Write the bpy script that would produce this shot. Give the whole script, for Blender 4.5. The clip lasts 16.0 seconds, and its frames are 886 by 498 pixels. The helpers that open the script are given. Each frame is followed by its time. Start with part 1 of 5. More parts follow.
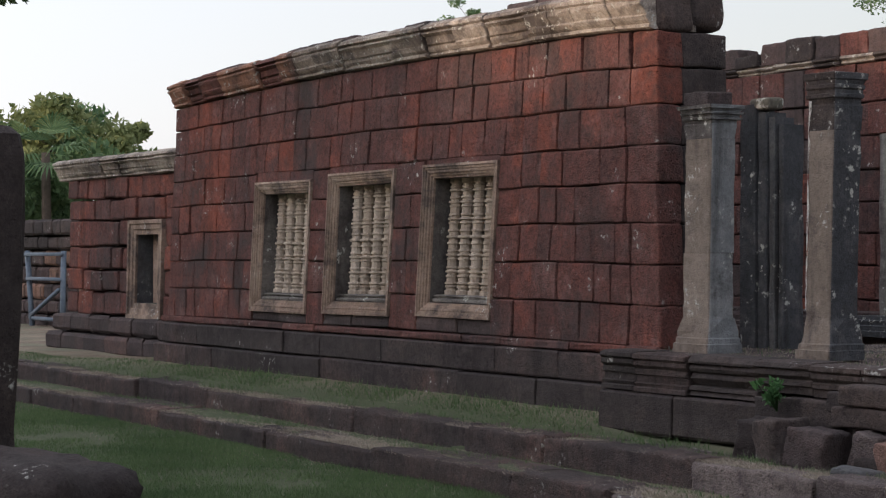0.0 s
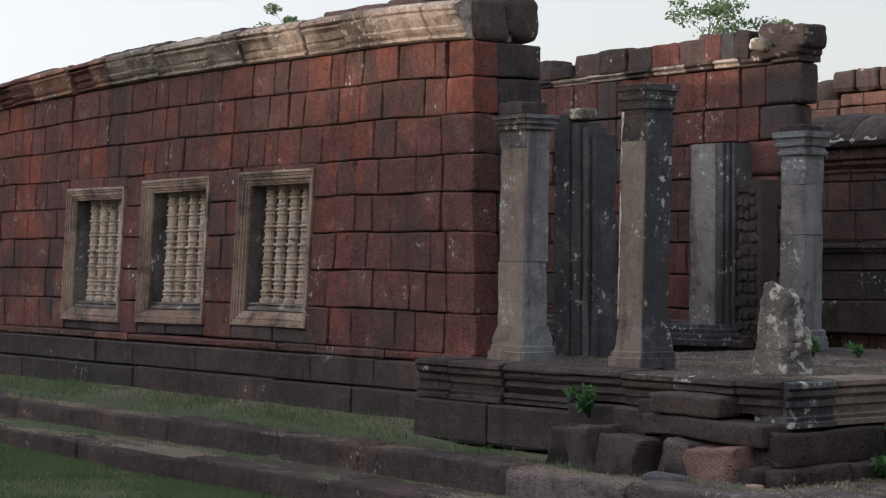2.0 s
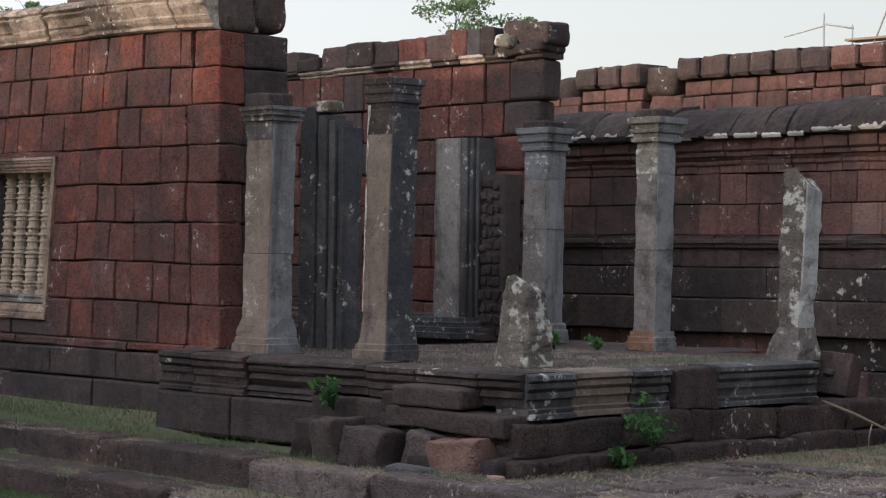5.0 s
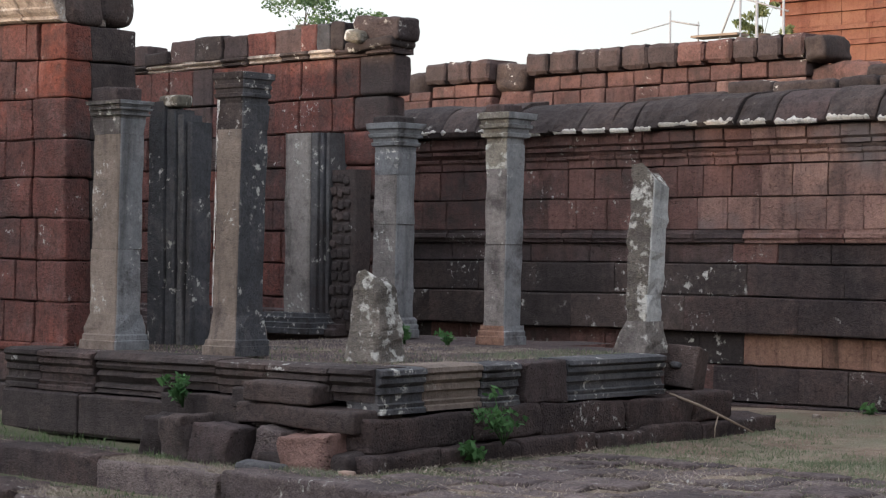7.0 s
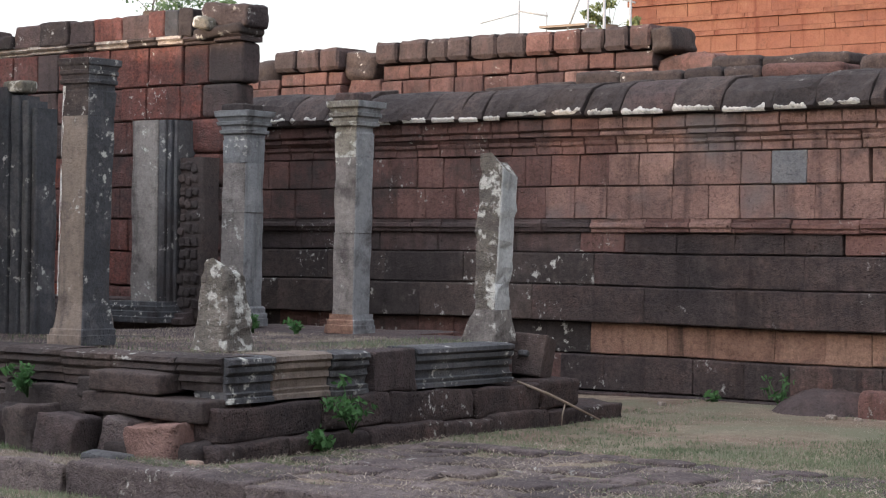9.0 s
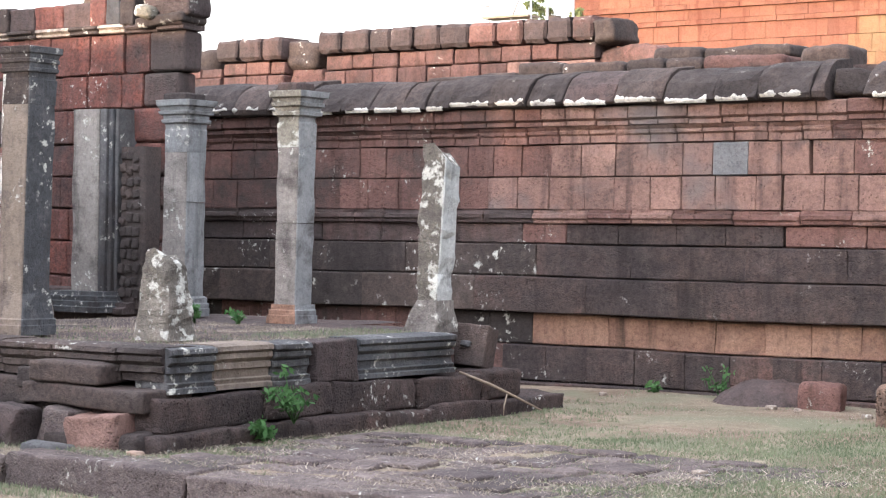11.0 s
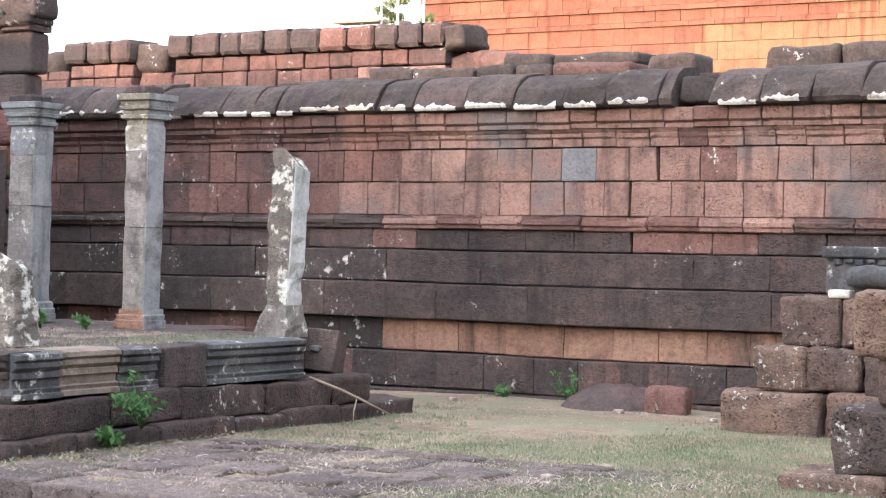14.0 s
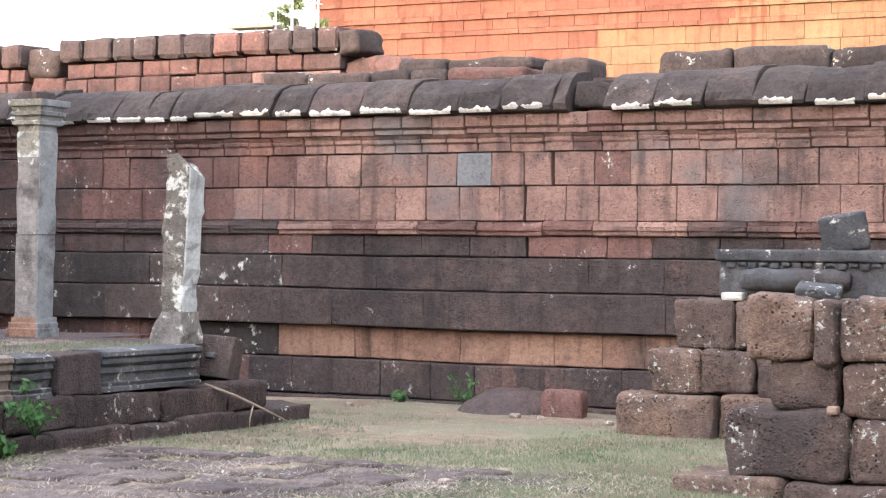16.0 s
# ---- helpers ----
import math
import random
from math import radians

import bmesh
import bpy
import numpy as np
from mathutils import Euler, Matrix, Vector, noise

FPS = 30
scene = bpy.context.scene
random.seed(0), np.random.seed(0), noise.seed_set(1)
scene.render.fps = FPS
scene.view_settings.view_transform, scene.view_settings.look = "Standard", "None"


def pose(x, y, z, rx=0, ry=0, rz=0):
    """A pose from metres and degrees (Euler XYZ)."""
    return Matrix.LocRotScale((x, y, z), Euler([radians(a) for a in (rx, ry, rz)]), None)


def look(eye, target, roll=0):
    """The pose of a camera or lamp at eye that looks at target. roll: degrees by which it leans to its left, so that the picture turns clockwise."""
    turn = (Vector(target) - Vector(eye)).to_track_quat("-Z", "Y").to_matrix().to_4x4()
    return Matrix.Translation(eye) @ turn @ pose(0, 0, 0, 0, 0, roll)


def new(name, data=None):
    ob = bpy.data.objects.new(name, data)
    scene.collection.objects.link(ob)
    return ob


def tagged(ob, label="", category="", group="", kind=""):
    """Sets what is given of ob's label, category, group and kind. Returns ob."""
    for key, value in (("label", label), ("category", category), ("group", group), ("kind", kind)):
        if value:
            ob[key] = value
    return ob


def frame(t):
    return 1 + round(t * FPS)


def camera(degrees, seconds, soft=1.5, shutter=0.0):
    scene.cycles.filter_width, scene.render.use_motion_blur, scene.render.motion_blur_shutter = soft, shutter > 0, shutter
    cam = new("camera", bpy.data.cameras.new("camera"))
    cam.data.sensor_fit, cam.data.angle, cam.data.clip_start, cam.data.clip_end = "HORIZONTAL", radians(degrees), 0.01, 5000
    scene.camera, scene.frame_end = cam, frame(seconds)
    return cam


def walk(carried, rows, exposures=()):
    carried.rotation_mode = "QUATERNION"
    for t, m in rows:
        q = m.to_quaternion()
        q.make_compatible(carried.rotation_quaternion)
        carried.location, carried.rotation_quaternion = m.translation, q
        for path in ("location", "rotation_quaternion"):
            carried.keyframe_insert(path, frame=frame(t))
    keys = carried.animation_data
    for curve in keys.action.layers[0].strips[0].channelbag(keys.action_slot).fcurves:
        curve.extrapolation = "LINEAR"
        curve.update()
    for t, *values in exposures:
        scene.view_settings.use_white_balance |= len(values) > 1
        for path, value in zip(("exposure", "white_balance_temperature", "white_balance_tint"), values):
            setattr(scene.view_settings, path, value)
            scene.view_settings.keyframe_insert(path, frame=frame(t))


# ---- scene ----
EXPOSURES = [(0.0, 0.43), (0.6, 0.36), (2.0, 0.44), (2.7, 0.36), (3.5, 0.40), (4.2, 0.38), (5.0, 0.56), (7.0, 0.86), (7.5, 0.88), (8.0, 1.18), (8.5, 1.17), (9.0, 1.12), (10.5, 1.82), (12.0, 2.42), (13.0, 2.26), (16.0, 2.24)]  # the film camera opens up as it turns to the darker court
cam = camera(25.5, 16.0, soft=1.2)
EYE = 1.64
# seconds, yaw, pitch, roll: the camera turns where it stands
TURNS = [
    (0.0, 58.387, 0.234, -0.145),
    (0.5, 57.260, 0.292, -0.257),
    (1.0, 56.198, 0.365, -0.275),
    (1.5, 53.777, 0.421, -0.396),
    (2.0, 53.003, 0.492, -0.289),
    (2.5, 52.917, 0.488, -0.393),
    (3.0, 51.443, 0.544, -0.343),
    (3.5, 49.518, 0.503, -0.234),
    (4.0, 47.591, 0.148, -0.466),
    (4.2, 47.089, 0.223, -0.589),
    (6.3, 42.906, 0.206, -0.464),
    (6.5, 42.357, 0.248, -0.442),
    (7.0, 41.184, 0.242, -0.605),
    (7.5, 40.161, 0.183, -0.433),
    (8.0, 39.111, -0.209, -0.436),
    (8.5, 37.720, -0.075, -0.777),
    (9.0, 36.769, -0.040, -0.713),
    (9.2, 36.436, -0.082, -0.746),
    (11.5, 34.520, -0.332, -0.767),
    (12.0, 33.656, -0.382, -0.667),
    (12.5, 32.902, -0.428, -0.833),
    (13.0, 32.162, -0.309, -0.941),
    (13.5, 31.409, -0.158, -0.997),
    (14.0, 30.700, -0.079, -1.036),
    (14.5, 30.032, 0.058, -0.984),
    (15.0, 29.258, 0.059, -0.831),
    (15.5, 28.299, 0.103, -0.771),
    (16.0, 27.656, 0.116, -0.690),
]
walk(cam, [(t, pose(0, 0, EYE, 90 + pitch, roll, yaw)) for t, yaw, pitch, roll in TURNS], EXPOSURES)

# ---- world, sun and sky ----
SUN_DIR = Vector((0.30, 0.94, -0.095)).normalized()  # the way the low evening light travels
world = bpy.data.worlds.new("world")
scene.world = world
world.use_nodes = True
wt = world.node_tree
sky = wt.nodes.new("ShaderNodeTexSky")
sky.sky_type, sky.sun_disc = "NISHITA", False
sky.sun_elevation = math.asin(-SUN_DIR.z)
sky.sun_rotation = math.atan2(-SUN_DIR.x, -SUN_DIR.y)
sky.air_density, sky.dust_density = 1.0, 2.0
haze = wt.nodes.new("ShaderNodeMix")  # thin high cloud that whitens the evening sky
haze.data_type = "RGBA"
haze.inputs["Factor"].default_value = 0.82
scaled = wt.nodes.new("ShaderNodeVectorMath")
scaled.operation = "SCALE"
scaled.inputs["Scale"].default_value = 0.5
wt.links.new(sky.outputs[0], scaled.inputs[0])
wt.links.new(scaled.outputs[0], haze.inputs["A"])
toward = wt.nodes.new("ShaderNodeTexGradient")  # the veil is brightest on the side of the low sun
toward.texture_mapping.rotation = (0, 0, -math.atan2(-SUN_DIR.y, -SUN_DIR.x))
toward.texture_mapping.scale = (0.5, 0.5, 0.5)
toward.texture_mapping.translation = (0.5, 0, 0)
veil = wt.nodes.new("ShaderNodeMix")
veil.data_type = "RGBA"
veil.inputs["A"].default_value, veil.inputs["B"].default_value = (0.335, 0.328, 0.350, 1), (1.40, 1.42, 1.60, 1)
wt.links.new(toward.outputs["Fac"], veil.inputs["Factor"])
wt.links.new(veil.outputs["Result"], haze.inputs["B"])
wt.links.new(haze.outputs["Result"], wt.nodes["Background"].inputs[0])
wt.nodes["Background"].inputs[1].default_value = 0.85
sun = new("sun", bpy.data.lights.new("sun", "SUN"))
sun.data.energy, sun.data.angle, sun.data.color = 2.0, radians(2.0), (1.0, 0.75, 0.57)
sun.matrix_world = look((0, 0, 30), Vector((0, 0, 30)) + SUN_DIR)

# ---- materials ----


def material(name, ramp, scale=6.0, rough=0.92, black=0.0, lichen=0.0, pits=0.35, blotch=0.5, spread=0.35, bump=0.5, streak=0.0, patch=None, black_size=0.9, gain=1.75, spots=16.0, grain=0.34, lift=0.58, bloom=0.55, streak_colour=(0.026, 0.021, 0.020)):
    """Weathered stone: colours of a ramp picked piece by piece, blotches and grain, black crust, pale lichen, pits."""
    m = bpy.data.materials.new(name)
    m.use_nodes = True
    nt = m.node_tree
    bsdf = nt.nodes["Principled BSDF"]
    bsdf.inputs["Roughness"].default_value = rough
    bsdf.inputs["Specular IOR Level"].default_value = 0.25

    def node(kind, **kw):
        n = nt.nodes.new("ShaderNode" + kind)
        for k, v in kw.items():
            n.inputs[k].default_value = v
        return n

    def link(a, b):
        nt.links.new(a, b)

    def maths(op, a, b=None, clamp=False):
        n = nt.nodes.new("ShaderNodeMath")
        n.operation, n.use_clamp = op, clamp
        for i, v in ((0, a), (1, b)):
            if v is None:
                continue
            if isinstance(v, (int, float)):
                n.inputs[i].default_value = v
            else:
                link(v, n.inputs[i])
        return n.outputs[0]

    def mix(fac, a, b, blend="MIX"):
        n = nt.nodes.new("ShaderNodeMix")
        n.data_type, n.blend_type = "RGBA", blend
        for key, v in (("Factor", fac), ("A", a), ("B", b)):
            if isinstance(v, tuple):
                n.inputs[key].default_value = (*v, 1)
            elif isinstance(v, (int, float)):
                n.inputs[key].default_value = v
            else:
                link(v, n.inputs[key])
        return n.outputs["Result"]

    def band(v, lo, hi):
        n = nt.nodes.new("ShaderNodeMapRange")
        n.inputs["From Min"].default_value, n.inputs["From Max"].default_value = lo, hi
        link(v, n.inputs["Value"])
        return n.outputs[0]

    pos = node("NewGeometry").outputs["Position"]
    rnd = node("ObjectInfo").outputs["Random"]

    def noise_at(sc, detail=4.0, rough_=0.6, vec=pos):
        n = node("TexNoise", Scale=sc, Detail=detail, Roughness=rough_)
        link(vec, n.inputs["Vector"])
        return n.outputs["Fac"]

    shifted = nt.nodes.new("ShaderNodeVectorMath")
    shifted.operation = "MULTIPLY_ADD"
    shifted.inputs[1].default_value = (1, 1, 1)
    comb = node("CombineXYZ")
    link(maths("MULTIPLY", rnd, 37.0), comb.inputs[0])
    link(pos, shifted.inputs[0])
    link(comb.outputs[0], shifted.inputs[2])
    own = shifted.outputs[0]  # pattern that breaks from piece to piece
    large = noise_at(1.3, 3.0, vec=own)
    mid = noise_at(scale, 5.0, 0.65)
    fine = noise_at(scale * 9, 3.0, 0.7)
    pick = maths("ADD", maths("MULTIPLY", rnd, spread), maths("MULTIPLY", maths("SUBTRACT", large, 0.5), blotch))
    wide = noise_at(0.8, 4.0, 0.6)  # weathering that runs on across the joints
    pick = maths("ADD", pick, maths("MULTIPLY", maths("SUBTRACT", wide, 0.5), 1.1))
    pick = maths("ADD", pick, maths("ADD", maths("MULTIPLY", maths("SUBTRACT", mid, 0.5), 0.6), 0.5 - spread / 2), True)
    cr = node("ValToRGB")
    els = cr.color_ramp.elements
    while len(els) < len(ramp):
        els.new(0.5)
    for i, c in enumerate(ramp):
        els[i].position, els[i].color = 0.15 + 0.7 * i / (len(ramp) - 1), (*[min(0.75, q * gain) for q in c], 1)
    link(pick, cr.inputs[0])
    col = cr.outputs[0]
    col = mix(maths("MULTIPLY", band(fine, 0.46, 0.66), grain), col, mix(1.0, col, (1.9, 1.8, 1.7), "MULTIPLY"))
    col = mix(maths("MULTIPLY", band(noise_at(scale * 4, 4.0, 0.7), 0.52, 0.36), grain * 1.1), col, mix(1.0, col, (0.38, 0.36, 0.36), "MULTIPLY"))
    blot = noise_at(2.6, 5.0, 0.7, vec=own)  # hand-sized stains that stop at the joints
    col = mix(maths("MULTIPLY", band(blot, 0.53, 0.66), 0.45), col, mix(1.0, col, (0.45, 0.44, 0.46), "MULTIPLY"))
    vor = node("TexVoronoi", Scale=31.0, Randomness=1.0)
    link(pos, vor.inputs["Vector"])
    pit = band(vor.outputs["Distance"], 0.34, 0.10)
    pitmask = maths("MULTIPLY", pit, band(noise_at(5.0, 4.0, 0.7), 0.47, 0.60))
    col = mix(maths("MULTIPLY", pitmask, pits, True), col, (0.018, 0.012, 0.01))
    if bloom > 0:  # greyish bloom and rubbed lighter places
        bl = maths("MULTIPLY", band(noise_at(3.4, 6.0, 0.72), 0.52, 0.68), bloom)
        col = mix(bl, col, mix(0.5, mix(1.0, col, (2.3, 2.3, 2.3), "MULTIPLY"), (0.16, 0.135, 0.12)))
    if patch:
        colour, amount = patch
        col = mix(maths("MULTIPLY", band(noise_at(0.55, 3.0), 0.62 - 0.2 * amount, 0.70 - 0.2 * amount), 0.85), col, colour)
    if black > 0:
        crust = noise_at(black_size, 6.0, 0.7)
        col = mix(maths("MULTIPLY", band(crust, 0.62 - 0.34 * black, 0.76 - 0.34 * black), 0.8), col, mix(fine, (0.036, 0.031, 0.031), (0.100, 0.084, 0.080)))
    if streak > 0:
        sv = nt.nodes.new("ShaderNodeMapping")
        sv.inputs["Scale"].default_value = (5.5, 5.5, 0.5)
        link(pos, sv.inputs["Vector"])
        st = noise_at(1.0, 4.0, 0.6, sv.outputs[0])
        col = mix(maths("MULTIPLY", band(st, 0.54, 0.70), streak), col, streak_colour)
    if lichen > 0:
        li = maths("MULTIPLY", band(noise_at(spots, 4.0, 0.65), lift, lift + 0.08), band(noise_at(1.7, 2.0), 0.62 - 0.25 * lichen, 0.68 - 0.25 * lichen))
        col = mix(li, col, mix(fine, (0.42, 0.42, 0.38), (0.68, 0.68, 0.63)))
    link(col, bsdf.inputs["Base Color"])
    height = maths("ADD", maths("MULTIPLY", mid, 0.8), maths("SUBTRACT", maths("MULTIPLY", fine, 0.55), maths("MULTIPLY", pitmask, 0.7)))
    bn = node("Bump", Strength=bump, Distance=0.05)
    link(height, bn.inputs["Height"])
    link(bn.outputs[0], bsdf.inputs["Normal"])
    return m


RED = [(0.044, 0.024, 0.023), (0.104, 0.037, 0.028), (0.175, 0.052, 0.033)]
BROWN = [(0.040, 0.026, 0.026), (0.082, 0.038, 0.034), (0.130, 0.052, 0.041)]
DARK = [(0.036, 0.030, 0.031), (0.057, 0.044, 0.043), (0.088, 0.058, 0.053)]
ORANGE = [(0.130, 0.075, 0.056), (0.215, 0.128, 0.094), (0.290, 0.182, 0.132)]
M = {
    "wallmix": material("laterite_red_brown", [(0.040, 0.028, 0.028), (0.066, 0.035, 0.032), (0.096, 0.041, 0.035), (0.165, 0.053, 0.036)], black=0.24, lichen=0.10, streak=0.42, spread=0.24, blotch=0.35, grain=0.46, bump=0.95, pits=0.5),
    "red": material("laterite_red", RED, black=0.27, lichen=0.10, streak=0.42, spread=0.20, blotch=0.35, grain=0.36, bump=0.8, pits=0.4),
    "brown": material("laterite_brown", BROWN, black=0.30, lichen=0.12, streak=0.42, spread=0.20, blotch=0.35, grain=0.36, bump=0.8, pits=0.4),
    "dark": material("laterite_blackened", DARK, black=0.28, lichen=0.05, blotch=0.7, streak=0.4, grain=0.3, bump=0.85, bloom=0.3, gain=1.6),
    "black": material("laterite_black_crust", [(0.026, 0.022, 0.022), (0.042, 0.035, 0.034), (0.078, 0.059, 0.053)], black=0.2, lichen=0.02, streak=0.4, grain=0.36, gain=1.3, bloom=0.25, blotch=0.8),
    "weathered": material("laterite_weathered_band", [(0.027, 0.023, 0.024), (0.042, 0.034, 0.034), (0.062, 0.046, 0.043), (0.125, 0.077, 0.066)], black=0.22, lichen=0.03, streak=0.6, grain=0.42, gain=1.4, bloom=0.35, blotch=0.5, spread=0.12, pits=0.5, bump=0.9),
    "blacklichen": material("laterite_lichen_spotted", [(0.018, 0.016, 0.016), (0.030, 0.025, 0.024), (0.052, 0.040, 0.036)], black=0.2, lichen=0.65, spots=8.0),
    "court": material("laterite_court_wall", [(0.096, 0.062, 0.054), (0.146, 0.091, 0.078), (0.200, 0.126, 0.104)], black=0.24, streak=0.5, patch=((0.17, 0.155, 0.155), 0.3), bloom=0.3, spread=0.22, blotch=0.35, pits=0.5, grain=0.3, bump=0.8),
    "courtred": material("laterite_court_dark_red", [(0.058, 0.037, 0.035), (0.092, 0.052, 0.046), (0.130, 0.072, 0.062)], black=0.34, streak=0.45, bloom=0.35, spread=0.3, blotch=0.4, pits=0.6, grain=0.3, lichen=0.10, bump=0.8),
    "orange": material("laterite_orange", ORANGE, black=0.26, streak=0.7, pits=0.45, gain=1.2, bloom=0.3, spread=0.2),
    "tower": material("sunlit_laterite", [(0.31, 0.135, 0.095), (0.38, 0.17, 0.115), (0.43, 0.215, 0.14)], black=0.08, streak=0.85, streak_colour=(0.13, 0.045, 0.03), gain=0.52, grain=0.2, bloom=0.15),
    "toweryellow": material("sunlit_yellow_laterite", [(0.36, 0.19, 0.12), (0.41, 0.26, 0.15), (0.44, 0.32, 0.185)], black=0.06, streak=0.85, streak_colour=(0.15, 0.055, 0.035), gain=0.5, grain=0.16, bloom=0.1, spread=0.25),
    "grey": material("grey_sandstone", [(0.090, 0.084, 0.080), (0.140, 0.130, 0.122), (0.195, 0.180, 0.166)], pits=0.25, black=0.36, lichen=0.35, bump=0.4, streak=0.6, spread=0.2, black_size=2.0, gain=1.6, grain=0.24),
    "greymid": material("stained_sandstone", [(0.055, 0.052, 0.050), (0.09, 0.084, 0.079), (0.135, 0.124, 0.113)], pits=0.25, black=0.42, lichen=0.55, bump=0.45, streak=0.6, black_size=1.8, grain=0.3, spots=9.0),
    "greydark": material("blackened_and_shaded_sandstone", [(0.026, 0.028, 0.031), (0.045, 0.047, 0.051), (0.08, 0.08, 0.081)], pits=0.2, black=0.28, lichen=0.45, bump=0.5, streak=0.6, grain=0.25, spots=11.0),
    "lichened": material("lichen_covered_sandstone", [(0.07, 0.066, 0.054), (0.12, 0.113, 0.092), (0.18, 0.17, 0.145)], pits=0.3, black=0.25, lichen=1.5, bump=0.5, spots=6.5, grain=0.35, lift=0.535),
    "stump": material("lichen_patched_sandstone", [(0.05, 0.046, 0.041), (0.08, 0.073, 0.064), (0.12, 0.11, 0.095)], pits=0.3, black=0.3, lichen=1.3, bump=0.7, spots=7.0, grain=0.3, lift=0.525),
    "pale": material("weathered_window_sandstone", [(0.125, 0.086, 0.066), (0.215, 0.158, 0.124), (0.31, 0.245, 0.20)], pits=0.25, black=0.42, lichen=0.15, bump=0.45, spread=0.25, gain=1.6, grain=0.22, streak=0.3, black_size=1.8),
    "baluster": material("turned_sandstone", [(0.18, 0.145, 0.115), (0.25, 0.208, 0.168), (0.32, 0.275, 0.23)], pits=0.1, black=0.16, bump=0.25, gain=1.9, grain=0.2, streak=0.25, black_size=3.0),
    "cornice": material("pale_cornice_sandstone", [(0.11, 0.090, 0.075), (0.19, 0.162, 0.138), (0.29, 0.255, 0.22)], pits=0.2, black=0.46, lichen=0.9, bump=0.6, streak=0.3, black_size=1.8),
    "cornicered": material("red_and_sunlit_cornice_sandstone", [(0.11, 0.058, 0.042), (0.18, 0.095, 0.066), (0.26, 0.16, 0.115)], pits=0.2, black=0.36, lichen=0.45, bump=0.45),
    "earth": material("trodden_earth", [(0.066, 0.047, 0.037), (0.135, 0.102, 0.076), (0.220, 0.182, 0.138)], scale=5.0, pits=0.4, bump=0.7, gain=1.5),
    "pave": material("worn_laterite_paving", [(0.042, 0.035, 0.036), (0.076, 0.062, 0.061), (0.125, 0.104, 0.098)], black=0.3, lichen=0.25, bump=0.9, gain=1.75, pits=0.5, grain=0.4),
    "tan": material("buff_sandstone", [(0.085, 0.068, 0.056), (0.140, 0.115, 0.096), (0.200, 0.168, 0.142)], pits=0.25, black=0.30, lichen=0.22, bump=0.4, streak=0.5, spread=0.2, black_size=1.6, gain=1.55, grain=0.2),
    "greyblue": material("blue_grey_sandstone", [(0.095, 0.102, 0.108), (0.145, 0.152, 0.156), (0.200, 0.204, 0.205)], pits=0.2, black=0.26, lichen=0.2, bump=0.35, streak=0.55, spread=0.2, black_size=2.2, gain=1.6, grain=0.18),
    "whiteface": material("lichen_whitened_sandstone", [(0.16, 0.17, 0.17), (0.25, 0.26, 0.255), (0.36, 0.37, 0.36)], pits=0.2, black=0.18, lichen=1.0, bump=0.4, streak=0.3, black_size=2.4, gain=1.6, grain=0.2, spots=4.0),
    "block": material("pitted_laterite_block", [(0.046, 0.035, 0.033), (0.086, 0.060, 0.050), (0.140, 0.094, 0.072)], black=0.34, lichen=0.42, spots=20.0, bump=1.0, gain=1.8, pits=0.85, grain=0.4, spread=0.5),
    "bluegrey": material("blue_grey_stone", [(0.070, 0.072, 0.078), (0.096, 0.100, 0.106), (0.125, 0.124, 0.126)], black=0.2, grain=0.3),
    "lichenrim": material("white_lichen_rim", [(0.40, 0.39, 0.35), (0.52, 0.51, 0.47), (0.66, 0.65, 0.61)], pits=0.2, black=0.2, bump=0.6, black_size=5.0, gain=1.0),
}


def simple(name, a, b, scale=9.0, rough=0.8, translucent=0.0):
    m = bpy.data.materials.new(name)
    m.use_nodes = True
    nt = m.node_tree
    bsdf = nt.nodes["Principled BSDF"]
    bsdf.inputs["Roughness"].default_value = rough
    bsdf.inputs["Specular IOR Level"].default_value = 0.2
    geo = nt.nodes.new("ShaderNodeNewGeometry")
    n = nt.nodes.new("ShaderNodeTexNoise")
    n.inputs["Scale"].default_value = scale
    nt.links.new(geo.outputs["Position"], n.inputs["Vector"])
    add = nt.nodes.new("ShaderNodeMath")
    add.operation = "MULTIPLY_ADD"
    add.inputs[1].default_value = 0.6
    nt.links.new(geo.outputs["Random Per Island"], add.inputs[0])
    sub = nt.nodes.new("ShaderNodeMath")
    sub.operation = "SUBTRACT"
    sub.inputs[1].default_value = 0.3
    nt.links.new(n.outputs["Fac"], sub.inputs[0])
    nt.links.new(sub.outputs[0], add.inputs[2])
    cr = nt.nodes.new("ShaderNodeValToRGB")
    cr.color_ramp.elements[0].color, cr.color_ramp.elements[1].color = (*a, 1), (*b, 1)
    nt.links.new(add.outputs[0], cr.inputs[0])
    nt.links.new(cr.outputs[0], bsdf.inputs["Base Color"])
    if translucent:
        tr = nt.nodes.new("ShaderNodeBsdfTranslucent")
        ms = nt.nodes.new("ShaderNodeMixShader")
        ms.inputs[0].default_value = translucent
        nt.links.new(cr.outputs[0], tr.inputs[0])
        nt.links.new(bsdf.outputs[0], ms.inputs[1])
        nt.links.new(tr.outputs[0], ms.inputs[2])
        nt.links.new(ms.outputs[0], nt.nodes["Material Output"].inputs[0])
    return m


